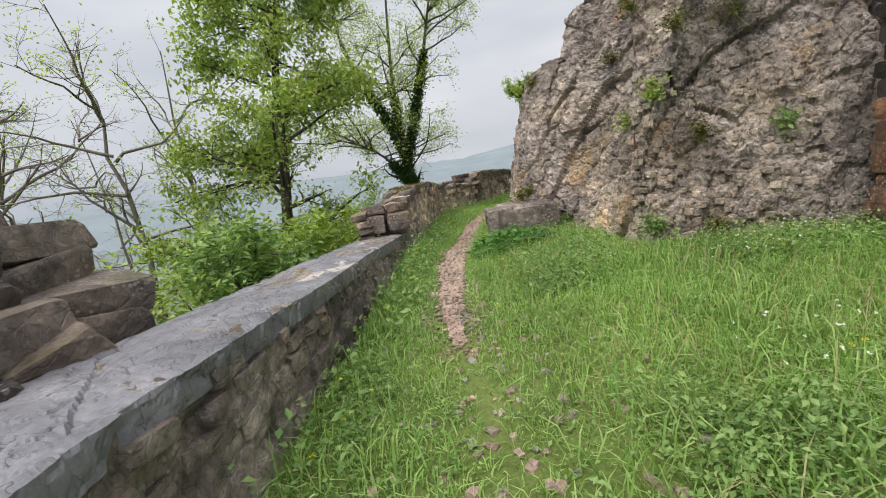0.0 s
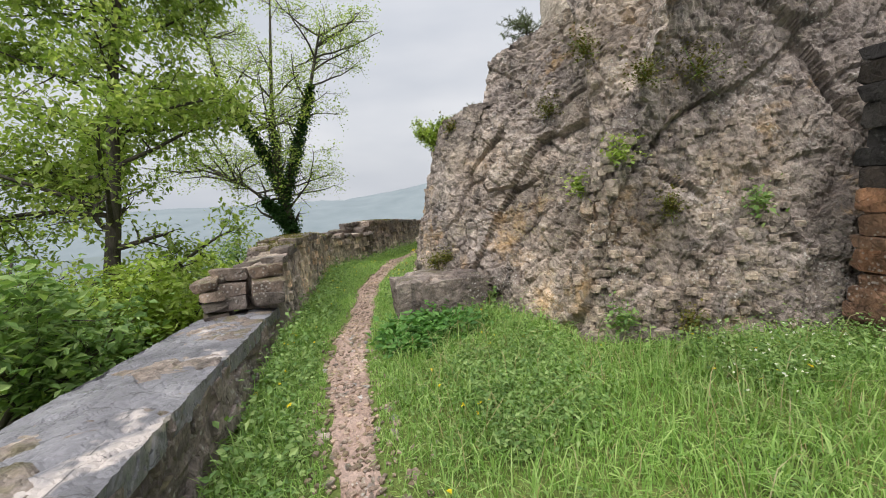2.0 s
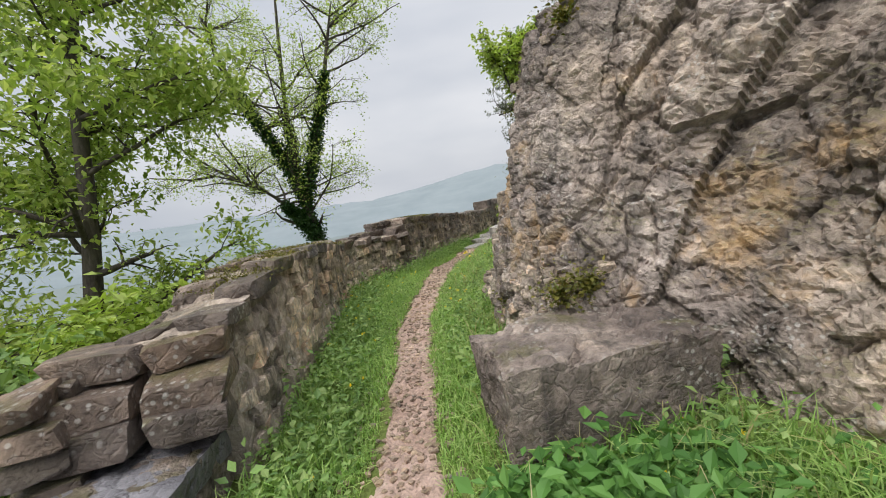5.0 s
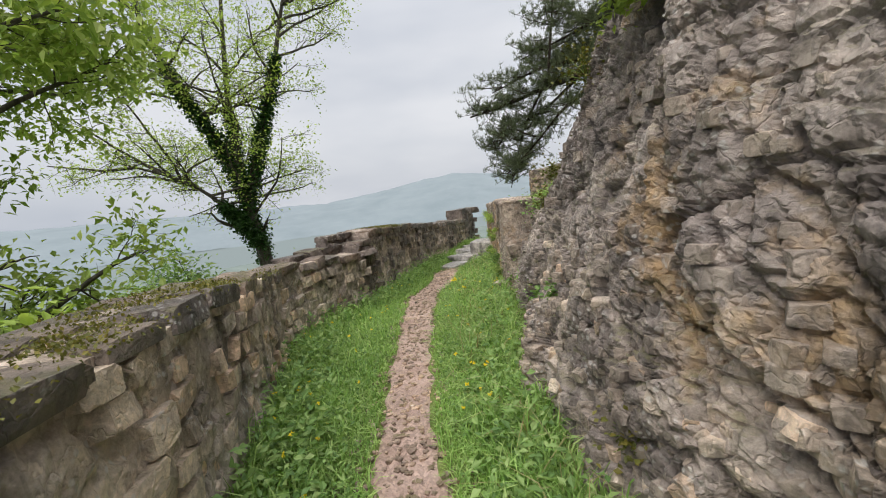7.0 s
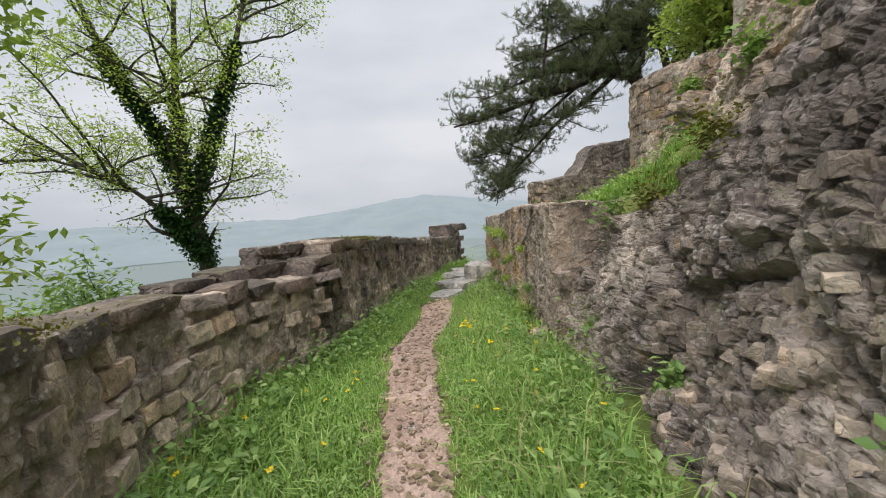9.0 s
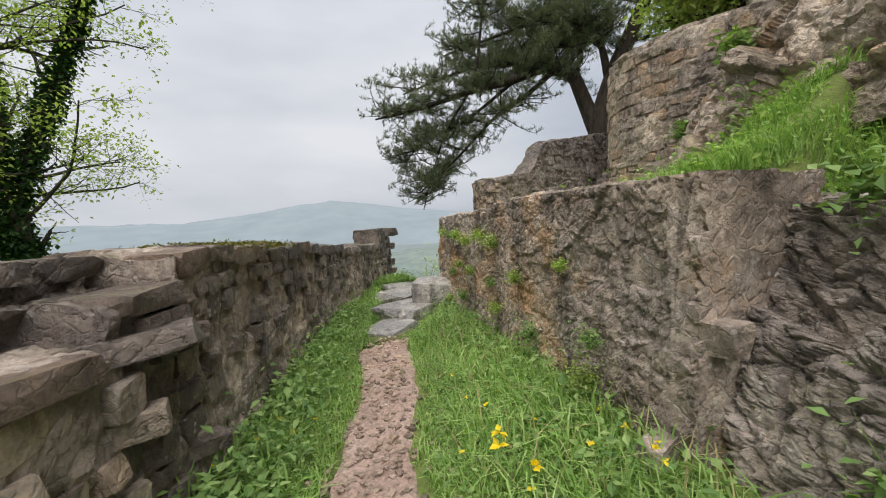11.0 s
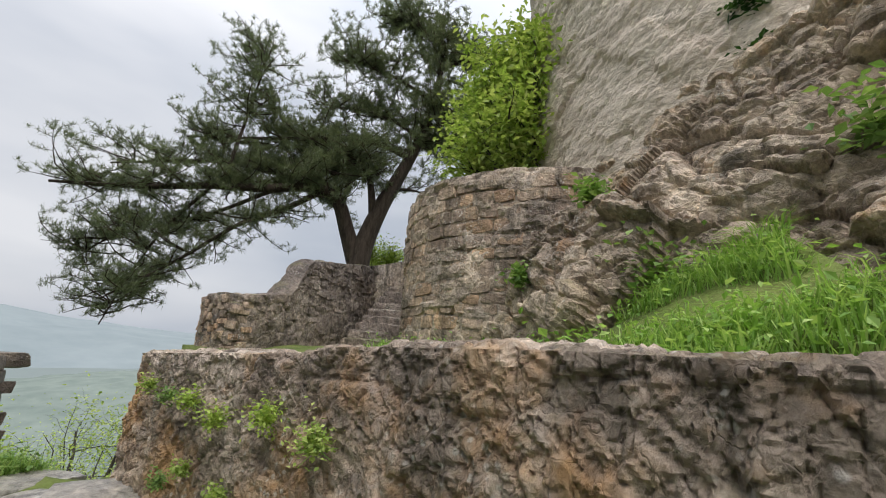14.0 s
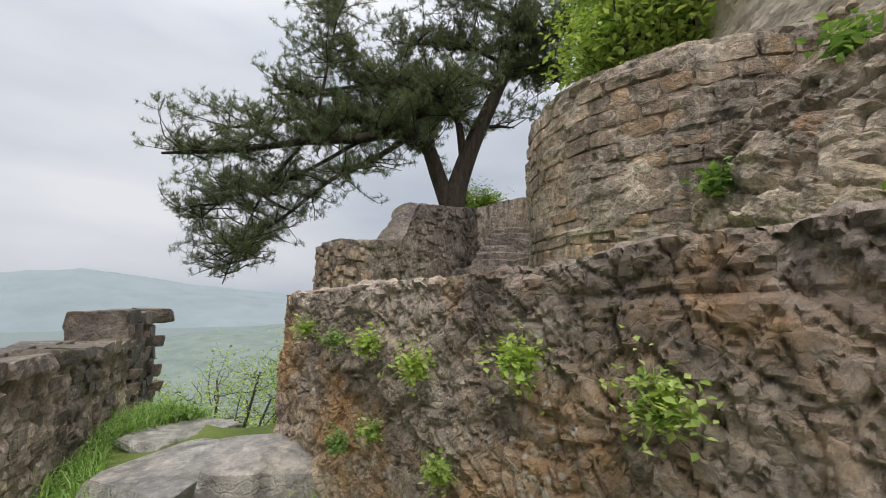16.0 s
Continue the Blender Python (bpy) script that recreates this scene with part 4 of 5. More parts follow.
for pts, rad in twigs:
    for _ in range(7):
        p = pts[int(r3.integers(1, 6))]
        small.append(branch(p, r3.normal(0, 1, 3) * (1, 1, 0.35) + (0, 0, 0.25), r3.uniform(0.25, 0.6), 0.01, r3, 0.4, 0.5, 4))
        tufts.append(small[-1][0][1:])
v, f = join([tube(p, rad, 10 if rad[0] > 0.1 else 4 if rad[0] > 0.015 else 3) for p, rad in pine_limbs + twigs + small])
part("trunk", mesh_of("trunk", v, f, PINEBARK, True), pine)
tuft = np.concatenate(tufts)
nd = np.repeat(tuft, 16, 0)
nd = nd + r3.normal(0, 0.025, nd.shape)
d = r3.normal(0, 1, nd.shape) + (0, 0, 0.5)
d /= np.linalg.norm(d, axis=1)[:, None]
s = np.cross(d, (0.3, 0.2, 1.0))
s /= np.linalg.norm(s, axis=1)[:, None] + 1e-9
ln = r3.uniform(0.09, 0.2, len(nd))[:, None]
v = np.stack([nd - s * 0.008, nd + s * 0.008, nd + d * ln], 1).reshape(-1, 3)
part("needles", mesh_of("needles", v, np.arange(len(v)).reshape(-1, 3), NEEDLE), pine, "grey-green needle tufts")


def shrub(name, label, at, size, mat, leaf, stems, per, seed, category="shrub", rise=0.6, bark=BARK, tall=1.0):
    r = np.random.default_rng(seed)
    limbs = []
    for _ in range(stems):
        a = r.uniform(0, 2 * math.pi)
        limbs.append(branch(np.array(at) + r.normal(0, 0.08 * size, 3) * (1, 1, 0), (math.cos(a) * 0.7, math.sin(a) * 0.7, 1.0 * tall), size * r.uniform(0.6, 1.1), 0.02 * size, r, 0.4, rise, 8))
    return tree(name, label, at, size, limbs, mat, leaf, per, r, bark, 2, (size * 0.45, size * 0.22), (8, 5), 0.06 * size, 0.2, category=category)[0]


# undergrowth and trees on the slope below the walls
UNDER = [(-9, 10, 4.2), (-6, 12, 3.6), (-13, 14, 5.0), (-10, 19, 5), (-16, 20, 6), (-4.5, 14.5, 3.2), (-5, 22, 4.5), (-12, 26, 6), (-20, 28, 7), (-7, 7.5, 3.2), (-12, 7, 4.5), (-18, 12, 6), (-4, 19, 3.6), (-3.5, 26, 4.5), (-8, 33, 6), (-24, 20, 8), (-28, 34, 9), (-16, 36, 8)]
for i, (x, y, size) in enumerate(UNDER):
    z = float(ground_z(x, y))
    shrub("bush", "dense green bush on the wooded slope", (x, y, z), size, (SPRING, WEED, PALE)[i % 3], 0.22, 7, 4, 200 + i)
for i, (x, y, h) in enumerate([(-13, 14, 15), (-10.5, 15.5, 13), (-11, 20, 16), (-15, 16.5, 16), (-17, 24, 19)]):
    r = np.random.default_rng(300 + i)
    b = np.array((x, y, float(ground_z(x, y))))
    st = upright(b, h, 0.16, r, (r.normal(0, 1.0), 0), 12, 0.2)
    lm = [st] + [branch(b + (st[0][-1] - b) * r.uniform(0.35, 0.95), r.normal(0, 1, 3) * (1, 1, 0.3) + (0, 0, 0.8), r.uniform(2, 4.5), 0.06, r, 0.6, 0.5, 9) for _ in range(11)]
    tree("bare_tree", "slender bare tree with a few opening buds", b, h, lm, PALE, 0.12, 0 if i in (0, 4) else 1, r, TWIG, 2, (1.6, 0.8), (6, 4), 0.1)
for i, (x, y, size) in enumerate([(1.4, 27.0, 3.2), (5.0, 25.5, 2.6), (7.6, 26, 2.6), (8.3, 24.0, 2.2), (10.0, 29, 3.5), (6.5, 33, 4.5), (11.5, 38, 5.0), (7.0, 23.0, 1.4), (11, 26.5, 3.6), (13.5, 30, 6.0), (16, 34, 7.5), (20, 38, 9.5), (14, 37, 9), (18, 31, 7), (24, 42, 12), (10, 34, 7)]):
    shrub("bush", "pale green bush below the parapet end", (x, y, float(ground_z(x, y))), size, (PALE, SPRING)[i % 2], 0.16, 6, 4, 400 + i)
shrub("bush", "bright green bush between bastion and tower", (9.5, 15.0, 3.4), 2.8, SPRING, 0.12, 9, 9, 420, rise=0.9, tall=3.5)
shrub("bush", "bright green bush between bastion and tower", (10.4, 14.9, 3.4), 3.2, SPRING, 0.12, 9, 9, 421, rise=0.9, tall=3.5)
shrub("bush", "young leafy bush behind the pine", (17.2, 20.6, 3.3), 1.9, PALE, 0.12, 6, 4, 422)
shrub("bush", "small grey-green bush on the cliff edge", tuple(cv[np.argmin(((cv - (2.3, 9.0, 2.35)) ** 2).sum(1))]), 0.55, PALE, 0.05, 6, 4, 423, rise=0.8)
shrub("bush", "small grey-green bush on the cliff edge", tuple(cv[np.argmin(((cv - (2.6, 9.2, 2.6)) ** 2).sum(1))]), 0.4, WEED, 0.05, 5, 3, 424, rise=0.8)
shrub("ivy_clump", "dark ivy hanging over the rock ledge", (7.4, 12.2, 4.1), 0.9, IVY, 0.11, 8, 8, 425, "ivy", rise=-0.6)


# ---- grass, weeds and flowers on the walk ----
rg = np.random.default_rng(17)


def scatter(n, y0, y1, keep):
    y = rg.uniform(y0, y1, n)
    lo, hi = left_x(y), right_x(y)
    x = lo + (np.minimum(hi, np.where(y > 15.5, 7.5, 5.5)) - lo) * rg.uniform(0, 1, n)
    p = np.stack([x, y, ground_z(x, y) - 0.01], 1)
    q = np.stack([x, y, np.zeros(n)], 1)
    off = np.abs(x - path_x(y))
    edge = np.minimum(x - lo, hi - x)
    slabs = (y > 16.1) & (y < 19.4) & (np.abs(x - np.interp(y, (16.1, 17.2, 18.2, 19.4), (3.8, 4.85, 5.4, 6.0))) < np.interp(y, (16.1, 17.0, 19.4), (0.35, 0.62, 0.55)))
    return p[keep(x, y, off, edge, smooth_noise(q, 0.6, 2), rg.random(n)) & ~slabs]


def path_half(y):
    return np.interp(y, (0, 2.6, 4.2, 6.0, 8, 12, 16, 16.3), (0.0, 0.05, 0.18, 0.22, 0.2, 0.22, 0.3, 0.0))


def stuff(name, pieces, mat, label, category):
    v, f = join(pieces)
    return tagged(new(name, mesh_of(name, v, f, mat)), label, category, kind="stuff")


bare = lambda x, y: 0.3 * np.exp(-((x - 0.35) / 0.7) ** 2) * (y < 3.8)
short = scatter(150000, 0.3, 20.3, lambda x, y, o, e, nz, u: (o > path_half(y) + 0.12 * nz) & (u > bare(x, y) + 0.25 * (nz > 0.15) * (o < 0.7)))
mid = scatter(60000, 0.3, 20.3, lambda x, y, o, e, nz, u: (o > path_half(y) + 0.16 + 0.25 * nz) & (u < 0.35 + 0.6 * np.clip(o - 0.4, 0, 1) + 0.8 * np.exp(-e * 4)))
tall = scatter(42000, 0.8, 20.0, lambda x, y, o, e, nz, u: (o > path_half(y) + 0.28) & (u < np.where(x > path_x(y), 0.3 + 0.7 * np.clip(o - 0.5, 0, 1), 0.9 * np.exp(-e * 5)) * (0.6 + nz)))
stuff("grass", [blades(short, 0.085, 0.004, 0.9, rg), blades(mid, 0.17, 0.005, 0.8, rg), blades(tall, 0.24, 0.005, 0.85, rg)], GRASS, "lush green meadow grass beside the path", "grass")
straw = scatter(7000, 0.8, 16, lambda x, y, o, e, nz, u: (o > 0.5) & (x > path_x(y)))
stuff("dry_grass", [blades(straw[::3], 0.34, 0.003, 1.2, rg), blades(straw, 0.12, 0.003, 1.2, rg)], STRAW, "dry pale grass stalks in the meadow", "grass")


def weeds(points, leaf, per, rise, spread):
    """Leafy plants: leaves stacked on short stalks."""
    q = np.repeat(points, per, 0)
    q = q + np.stack([rg.normal(0, spread, len(q)), rg.normal(0, spread, len(q)), np.abs(rg.normal(0, rise, len(q))) + 0.01], 1)
    return leaves(q, leaf, rg, 0.05, 0.6)


clover = scatter(22000, 0.3, 20.0, lambda x, y, o, e, nz, u: (o > path_half(y) + 0.1) & (nz > -0.1))
stuff("clover", [weeds(clover, 0.034, 4, 0.06, 0.045)], WEED, "low clover and herbs among the grass", "herbs")
edge_l = scatter(30000, 1.0, 20.0, lambda x, y, o, e, nz, u: (x < path_x(y)) & (x - left_x(y) < 0.45) & (u < 0.35))
stuff("wall_weeds", [weeds(edge_l, 0.06, 6, 0.12, 0.05)], WEED, "leafy weeds along the parapet foot", "weeds")
edge_r = scatter(30000, 1.0, 20.0, lambda x, y, o, e, nz, u: (x > path_x(y)) & (right_x(y) - x < 0.5) & (u < 0.25))
stuff("cliff_weeds", [weeds(edge_r, 0.06, 5, 0.11, 0.06)], WEED, "leafy weeds along the cliff foot", "weeds")
nx, ny = rg.normal(1.05, 0.3, 520), rg.normal(6.3, 0.2, 520)
ok = (nx > 0.6) & (nx < 2.1) & (ny < 6.62)
nett = np.stack([nx, ny, ground_z(nx, ny)], 1)[ok]
stuff("nettles", [weeds(nett, 0.09, 12, 0.09, 0.06)], NETTLE, "dark green nettles before the masonry stub", "nettles")
mx, my = rg.uniform(0.9, 5.2, 4200), rg.uniform(1.2, 5.4, 4200)
herb = np.stack([mx, my, ground_z(mx, my)], 1)[smooth_noise(np.stack([mx, my, mx * 0], 1), 0.9, 8) > 0.02]
stuff("meadow_herbs", [weeds(herb[right_x(herb[:, 1]) > herb[:, 0]], 0.038, 16, 0.11, 0.07)], WEED, "leafy meadow herbs below the cliff", "herbs")


def flowers(points, mat, name, label, size, high):
    q = points + np.stack([np.zeros(len(points)), np.zeros(len(points)), rg.uniform(0.6, 1.2, len(points)) * high], 1)
    q5 = np.repeat(q, 7, 0)
    stuff(name, [leaves(q5, size, rg, -0.2, 0.8)], mat, label, "flowers")
    stuff(name + "_stems", [blades(points, high, 0.0025, 0.1, rg)], GRASS, "thin green flower stems", "stems")


flowers(scatter(420, 0.8, 15.5, lambda x, y, o, e, nz, u: (o > 0.35) & (nz > 0)), YELLOW, "buttercups", "small yellow buttercups in the grass", 0.02, 0.16)
flowers(scatter(900, 0.5, 4.6, lambda x, y, o, e, nz, u: (x > 1.5) & (nz > 0.0)), WHITE, "white_flowers", "white umbel flowers in the tall meadow", 0.014, 0.24)
flowers(np.array([(2.72, 13.3, -0.15), (2.78, 13.36, -0.15), (2.66, 13.05, -0.15), (2.6, 12.6, -0.15)]), YELLOW, "tall_buttercups", "yellow buttercups beside the gravel path", 0.04, 0.34)

# grass on the terrace and the slope above it
n = 90000
y = rg.uniform(11.2, 18.2, n)
x = np.interp(y, T_A[:, 1], T_A[:, 0]) + 0.45 + rg.uniform(0, 1, n) ** 1.3 * 3.6
q = np.stack([x, y, terrace_z(x, y) - 0.01], 1)
nz = smooth_noise(q, 0.7, 4)
far_in = x - np.interp(y, T_A[:, 1], T_A[:, 0])
q = q[(nz > -0.22 + 0.12 * (far_in < 1.0)) & ((y < 14.6) | ((nz > 0.12) & (far_in > 1.9) & (y < 16.2)))]
h = len(q) // 2
stuff("terrace_grass", [blades(q[:h], 0.09, 0.004, 0.8, rg), blades(q[h:], 0.19, 0.0045, 0.85, rg), weeds(q[::14], 0.05, 5, 0.09, 0.05)], GRASS, "bright grass on the terrace slope", "grass")


rub = []
for _ in range(700):
    y = rg.uniform(12.9, 17.6)
    x = float(np.interp(y, T_A[:, 1], T_A[:, 0])) + rg.uniform(0.15, 0.8)
    s = rg.uniform(0.03, 0.12)
    rub.append((x, y, float(terrace_z(x, y)), s, rg.uniform(0, 6)))


def plant(name, label, at, size, mat, leaf, n, seed, facing=(-0.8, 0.3), category="plant"):
    """A small tuft that sprouts from a wall."""
    r = np.random.default_rng(seed)
    ob = thing(name, label, category, at)
    d = r.normal(0, 1, (n, 3)) * 0.5 + (facing[0] * 0.45, facing[1] * 0.45, 0.35)
    p = np.array(at) + d * size * r.uniform(0.2, 0.8, (n, 1))
    v, f = leaves(p, leaf, r, 0.1, 0.7)
    part("foliage", mesh_of("foliage", v, f, mat), ob)
    st = [branch(at, d[i], size * 0.7, 0.004, r, 0.3, 0.2, 5) for i in range(0, min(n, 40), 4)]
    v, f = join([tube(a, b, 3) for a, b in st])
    part("stalk", mesh_of("stalk", v, f, GRASS), ob)
    return ob


def on_wall(u, z, out=0.03):
    at, yaw, _ = line_at(Q, u)
    return (at[0] + math.sin(yaw) * out, at[1] - math.cos(yaw) * out, z)


TUFTS = [(0.55, 0.86, 0.10), (0.9, 0.83, 0.09), (1.25, 0.84, 0.11), (1.3, 0.48, 0.08), (1.0, 0.35, 0.09), (1.6, 0.78, 0.12), (1.75, 0.45, 0.09), (1.45, 0.1, 0.13), (2.1, 0.86, 0.12), (2.5, 0.82, 0.14), (2.45, 0.42, 0.08), (2.6, 0.18, 0.12), (3.1, 0.55, 0.1), (3.4, 0.15, 0.16), (3.9, 0.75, 0.07), (4.2, 0.1, 0.2), (4.25, 0.35, 0.12), (0.8, -0.05, 0.12)]
for i, (u, z, s) in enumerate(TUFTS):
    tagged(plant("wall_plant", "small fresh green plant sprouting from the wall", on_wall(u, z), s, (SPRING, WEED, PALE)[i % 3], 0.024, int(2600 * s) + 60, 500 + i), group="plants in the retaining wall")

CLIFF_PLANTS = [(2.75, 5.15, 1.95, 0.3, SPRING), (3.1, 5.05, 2.6, 0.3, MOSS), (3.35, 5.0, 1.35, 0.25, MOSS), (2.35, 5.9, 1.75, 0.25, SPRING), (2.6, 4.85, 0.35, 0.32, WEED), (3.3, 4.65, 0.3, 0.25, MOSS), (4.2, 4.5, 1.6, 0.3, WEED), (3.85, 4.85, 2.7, 0.45, MOSS),
                (2.75, 5.6, 3.1, 0.3, MOSS), (2.15, 6.9, 0.25, 0.2, WEED), (1.5, 7.45, 0.72, 0.22, MOSS), (1.75, 7.35, 0.75, 0.2, MOSS), (2.4, 6.7, 2.9, 0.3, MOSS), (2.2, 8.0, 2.6, 0.25, MOSS), (2.3, 9.0, 2.6, 0.3, MOSS), (2.0, 8.7, 0.35, 0.2, MOSS),
                (2.75, 10.2, 2.3, 0.35, MOSS), (3.2, 11.3, 1.6, 0.35, MOSS), (3.35, 12.2, 0.2, 0.35, WEED), (3.75, 12.35, 1.3, 0.3, WEED), (3.6, 11.9, 1.5, 0.3, MOSS), (2.9, 11.2, 0.25, 0.2, WEED), (2.35, 10.1, 0.55, 0.15, WEED), (3.3, 12.1, -0.1, 0.3, MOSS)]
for i, (x, y, z, s, m) in enumerate(CLIFF_PLANTS):
    CV = cv[np.argmin(((cv - (x, y, z)) ** 2).sum(1))]
    plant("cliff_plant", "mossy tuft rooted in a cliff fissure" if m is MOSS else "leafy green plant rooted in a cliff fissure", tuple(CV), s, m, 0.035 if m is MOSS else 0.06, 420 if m is MOSS else 160, 600 + i, (-0.7, -0.4))
for i, (x, y, z, s) in enumerate([(6.2, 13.4, 1.9, 0.45), (5.4, 12.4, 2.6, 0.4), (7.4, 14.5, 2.0, 0.25), (8.3, 15.0, 1.9, 0.3), (5.0, 11.6, 2.9, 0.4), (6.8, 13.9, 2.9, 0.3)]):
    CV = lv[np.argmin(((lv - (x, y, z)) ** 2).sum(1))]
    plant("ledge_plant", "green plant growing on the rock ledge", tuple(CV), s, WEED, 0.08, 220, 650 + i)

# moss along the parapet's cap
mp = []
for line, u0, u1 in ((H1, 0.6, 4.6), (H3, 0.5, 2.0)):
    for u in rg.uniform(u0, u1, 260):
        at, yaw, _ = line_at(line, u)
        w = rg.uniform(0.05, 0.55)
        mp.append((at[0] - math.sin(yaw) * w, at[1] + math.cos(yaw) * w, at[3] + 0.02))
mp = np.repeat(np.array(mp), 40, 0)
mp = mp + rg.normal(0, 1, mp.shape) * (0.06, 0.06, 0.012)
stuff("moss", [leaves(mp, 0.02, rg, -0.6, 0.7)], MOSS, "orange-green moss on the parapet cap", "moss")


# ---- near masonry pile, brick pier, slabs and loose stones ----
rs = np.random.default_rng(23)
pile = thing("ruined_merlon", "stepped ruin of dark weathered stones on the parapet", "masonry", (-2.3, 2.3, 0.6))
for k, (x1, z0, h) in enumerate([(-1.72, 0.68, 0.24), (-1.84, 0.92, 0.2), (-2.05, 1.12, 0.2), (-2.1, 1.32, 0.18), (-2.5, 1.5, 0.2), (-2.55, 1.7, 0.18)]):
    for yy in (1.35, 1.95, 2.5):
        x = x1 - 0.15 * (yy - 1.35) - rs.uniform(0, 0.1)
        while x > -3.6:
            w = rs.uniform(0.22, 0.5)
            lay(STONE_DARK, (x - w / 2, yy + rs.normal(0, 0.07), z0 + h / 2 + rs.normal(0, 0.015)), (w * 1.15, 0.74, h * 1.3), -0.25 + rs.normal(0, 0.15), pile, rs, 6)
            x -= w

pier = thing("brick_pier", "soot-dark masonry pier with reddish blocks below", "pier", (4.6, 3.9, 0))
z = -0.1
while z < 2.5:
    h = rs.uniform(0.12, 0.22)
    for x in (4.66, 4.96, 5.26, 5.56):
        lay(REDBRICK if z < 1.25 else SOOT, (x + rs.normal(0, 0.02), 3.95 + rs.normal(0, 0.03), z + h / 2), (0.3 * rs.uniform(0.95, 1.3), 0.62, h * 1.1), -0.2, pier, rs, 2, "block")
    z += h

for x, y, z, sx, sy, sz, yaw in [(4.05, 16.55, -0.30, 0.75, 0.55, 0.14, 0.5), (4.75, 17.15, -0.22, 1.0, 0.85, 0.16, 0.4), (5.35, 18.2, -0.26, 1.1, 0.8, 0.18, 0.3), (5.15, 17.05, -0.08, 0.6, 0.75, 0.44, 0.6), (5.95, 19.2, -0.32, 1.1, 0.6, 0.14, 0.2), (3.55, 16.2, -0.34, 0.6, 0.4, 0.12, 0.8)]:
    ob = new("stone_slab", stone_mesh("stone_slab", int(x * 100), SLAB))
    ob.matrix_basis = Matrix.LocRotScale((x, y, z), Euler((radians(rs.normal(0, 2)), radians(rs.normal(0, 2)), yaw)), (sx, sy, sz * 1.2))
    tagged(ob, "wet pale limestone slab at the end of the path", "stone slab", "slabs at the path's end")

# pebbles: the nearest as stones of the path, the rest as scree
PEB = [stone_mesh("pebble", 70 + i, m) for i, m in enumerate((MORTAR, GRAVEL, STONE, SLAB, ROCK, GRAVEL))]
for _ in range(260):
    y = rs.uniform(1.2, 7.0)
    x = path_x(y) + rs.normal(0, 0.17 + 0.22 * (y < 3.6)) + 0.2 * (y < 3.2)
    s = rs.uniform(0.02, 0.065)
    ob = new("pebble", PEB[int(rs.integers(6))])
    ob.matrix_basis = Matrix.LocRotScale((x, y, float(ground_z(x, y)) + 0.004), Euler((rs.normal(0, 0.2), rs.normal(0, 0.2), rs.uniform(0, 6))), (s * 1.3, s, s * 0.55))
    tagged(ob, "worn pale pebble half sunk in the path", "pebble", "pebbles of the path")
me = PEB[1]
pv = np.array([v.co[:] for v in me.vertices])
me.calc_loop_triangles()
pf = np.array([t.vertices[:] for t in me.loop_triangles])
pieces = []
for _ in range(2600):
    y = rs.uniform(3.0, 16.2)
    x = path_x(y) + rs.normal(0, 0.17)
    s, a = rs.uniform(0.012, 0.045), rs.uniform(0, 6)
    rot = np.array(((math.cos(a), -math.sin(a), 0), (math.sin(a), math.cos(a), 0), (0, 0, 0.6)))
    pieces.append(((pv * s) @ rot.T + (x, y, float(ground_z(x, y)) + 0.014), pf))
edge = []
for x, y, z, s, a in rub:
    rot = np.array(((math.cos(a), -math.sin(a), 0), (math.sin(a), math.cos(a), 0), (0, 0, 0.35)))
    edge.append(((pv * s) @ rot.T + (x, y, z), pf))
stuff("terrace_rubble", edge, CRUST, "flat rubble and grit on the terrace edge", "rubble")
stuff("scree", pieces, STONE, "loose small stones on the gravel path", "gravel")

# ---- stones of the walls ----
face_stones(LOW, low_wall, DARKWALL, 1, 0.13, 0.22, -0.008, 280, 0.6, 0.25, u0=3.5, u1=11)
face_stones(H1, high_wall, PALE_STONE, 2, 0.13, 0.2, -0.004, 280, 0.62, 0.25)
face_stones(H2, high_wall, STONE_DARK, 3, 0.12, 0.2, 0.0, 60, 0.8, 0.3)
face_stones(H3, high_wall, DARKWALL, 4, 0.13, 0.2, -0.012, 280, 0.5, 0.3)
face_stones(H4, high_wall, STONE_DARK, 5, 0.2, 0.32, 0.01, 60, 0.95, 0.3)
coping(H1, high_wall, STONE_DARK, 6, 0.62, 0.42, 0.11, rows=2)
coping(H2, high_wall, STONE_DARK, 7, 0.62, 0.4, 0.12, rows=2)
coping(H3, high_wall, STONE_DARK, 8, 0.62, 0.36, 0.12, rows=2)
coping(SHELF, high_wall, STONE_DARK, 15, 0.3, 0.4, 0.1)
coping(SHELF_2, high_wall, STONE_DARK, 16, 0.3, 0.4, 0.1)
coping(H4, high_wall, STONE_DARK, 9, 0.62, 0.4, 0.2, over=0.0, rows=2)
# stepped end of the high parapet over the low one
for k, (y0, top, n_) in enumerate([(7.12, 0.62, 2), (7.2, 0.78, 2), (7.34, 0.93, 2)]):
    for j in range(2):
        lay(STONE_DARK, (-0.62 - 0.42 * j, y0 + 0.22, top - 0.07), (0.44, 0.5, 0.17), 0.1, high_wall, rs, 3)
for k in range(4):
    for yy in (7.2, 7.42):
        lay(STONE_DARK, (-1.22 + rs.normal(0, 0.03), yy, 0.42 + 0.13 * k), (0.3, 0.3, 0.12), 0.2, high_wall, rs, 5)
# stair wall: lighter stones paint the lit end, dark ones the shaded inner face
face_stones(SW[::-1], stair_wall, STONE, 10, 0.12, 0.24, 0.0, 150, 0.85, 0.2, u1=2.6)
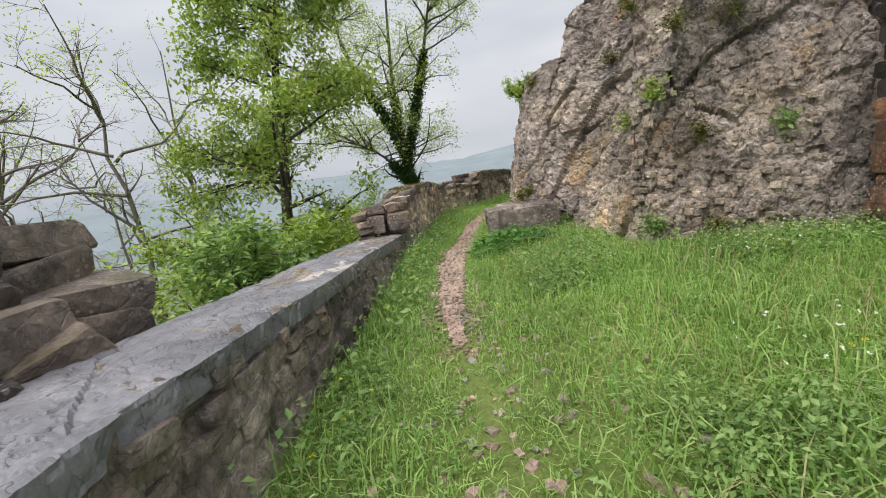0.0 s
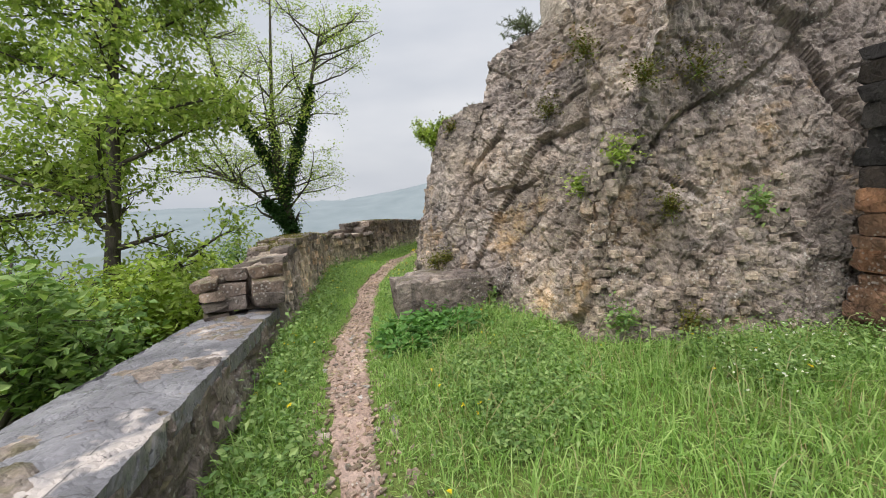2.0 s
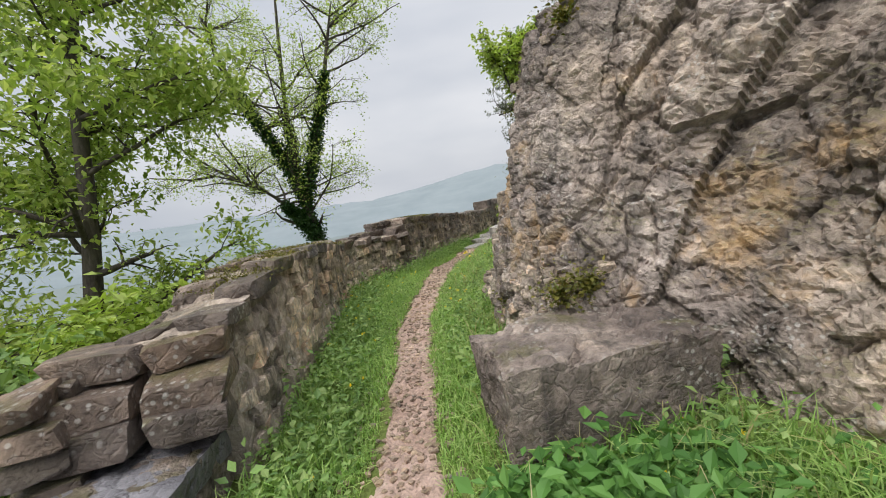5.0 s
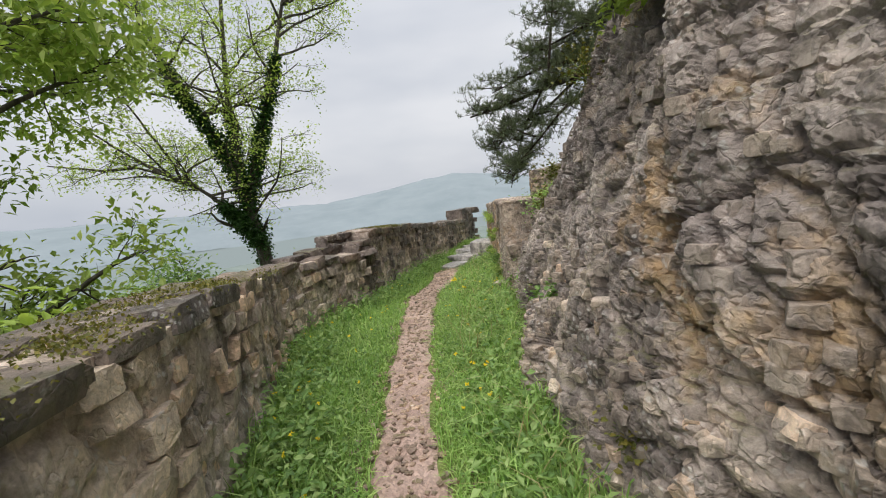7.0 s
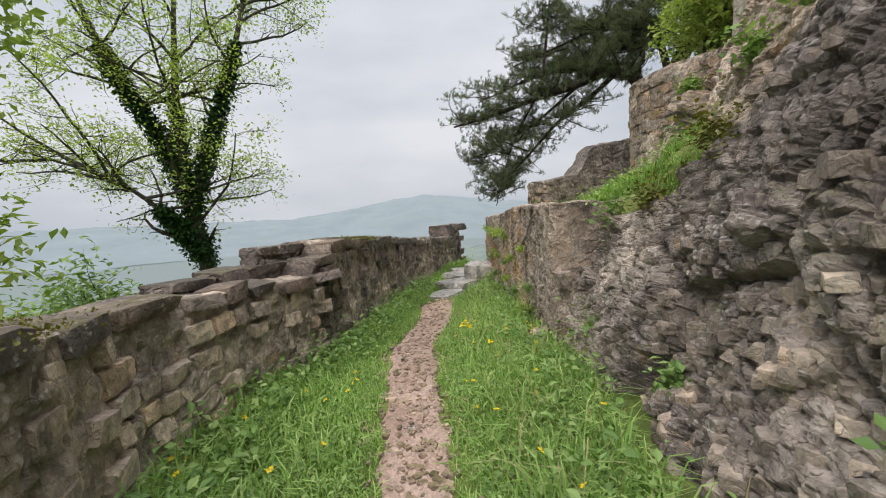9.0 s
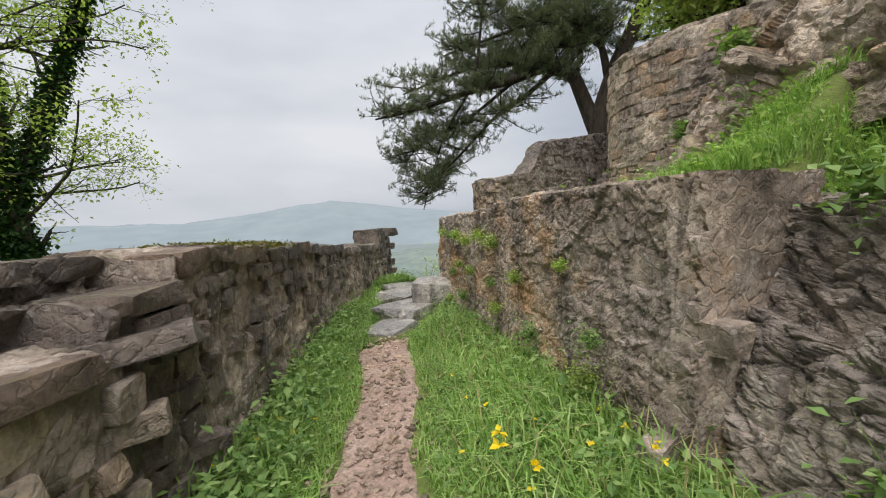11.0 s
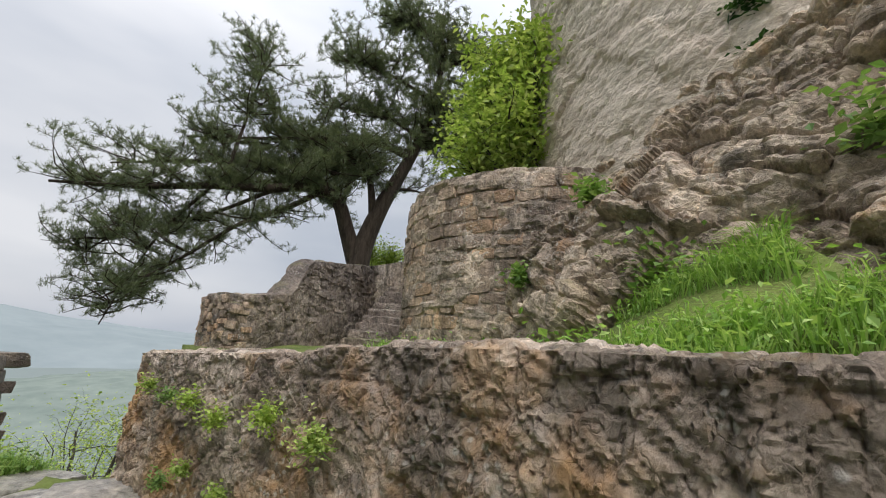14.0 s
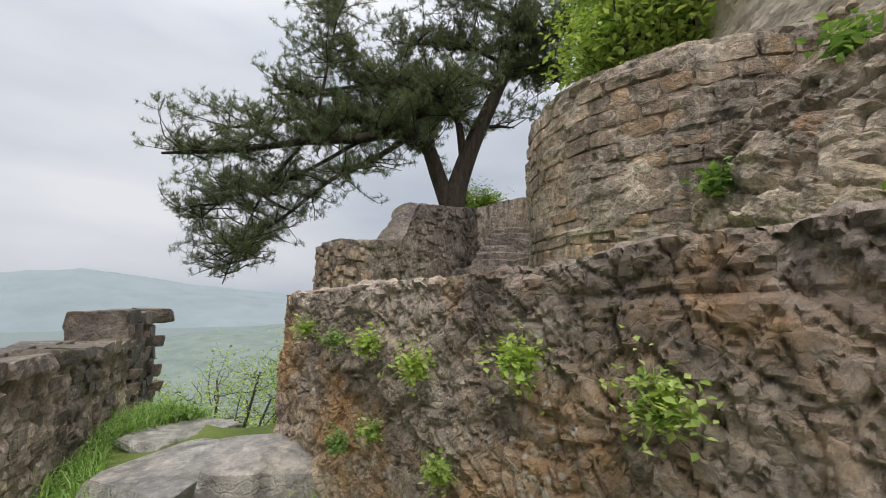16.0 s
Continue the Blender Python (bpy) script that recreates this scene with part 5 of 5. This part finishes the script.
face_stones(SW[::-1], stair_wall, DARKWALL, 12, 0.12, 0.24, -0.01, 150, 0.6, 0.2, u0=2.6)
face_stones(Q, retaining, CRUST, 13, 0.19, 0.3, -0.045, 240, 0.55, 0.45, u0=0.6)
# broken fragments that stand out of the cliff
cgrid = cv.reshape(860, 330, 3)
fragments = []
for y0, y1, z0, z1, many in ((7.3, 11.4, -0.1, 1.0, 620), (4.5, 5.7, 0.0, 2.2, 420), (8.0, 11.0, 1.0, 2.6, 120)):
    face = cgrid[:, :250].reshape(-1, 3)
    face = face[(face[:, 1] > y0) & (face[:, 1] < y1) & (face[:, 2] > z0) & (face[:, 2] < z1) & (face[:, 0] < 4.6)]
    fragments += [(face[int(rs.integers(len(face)))], rs.uniform(0.04, 0.10)) for _ in range(many)]
cliff_face = bpy.data.objects["cliff"]
for at, size in fragments[:300]:
    lay(PALE_STONE, tuple(at + (0.02, 0.0, 0.0)), (size * rs.uniform(0.8, 1.5), size, size * rs.uniform(0.6, 0.9)), rs.uniform(0, 6), cliff_face, rs, 14, "rock_fragment")
pieces = []
for at, size in fragments[300:]:
    me = STONES[PALE_STONE][int(rs.integers(12))]
    pv = np.array([v.co[:] for v in me.vertices])
    me.calc_loop_triangles()
    a = rs.uniform(0, 6)
    rot = np.array(((math.cos(a), -math.sin(a), 0), (math.sin(a), math.cos(a), 0), (0, 0, 0.75)))
    pieces.append(((pv * size * 1.2) @ rot.T + at + (0.02, 0, 0), np.array([t.vertices[:] for t in me.loop_triangles])))
v, f = join(pieces)
part("rock_fragments", mesh_of("rock_fragments", v, f, PALE_STONE), cliff_face, "pale angular limestone fragments", "stuff")

# coursed blocks round the bastion
z = 1.0
while z < 3.38:
    h = rs.uniform(0.12, 0.21)
    a = radians(105 + rs.uniform(0, 6))
    while a < radians(198):
        w = rs.uniform(0.2, 0.5)
        m = a + w / BR / 2
        lay(STONE, (BX + (BR - 0.078) * math.cos(m), BY + (BR - 0.078) * math.sin(m), z + h / 2), (w * 1.02, 0.18, h * 1.02), m + math.pi / 2, bastion, rs, 2.5)
        a += w / BR
    z += h
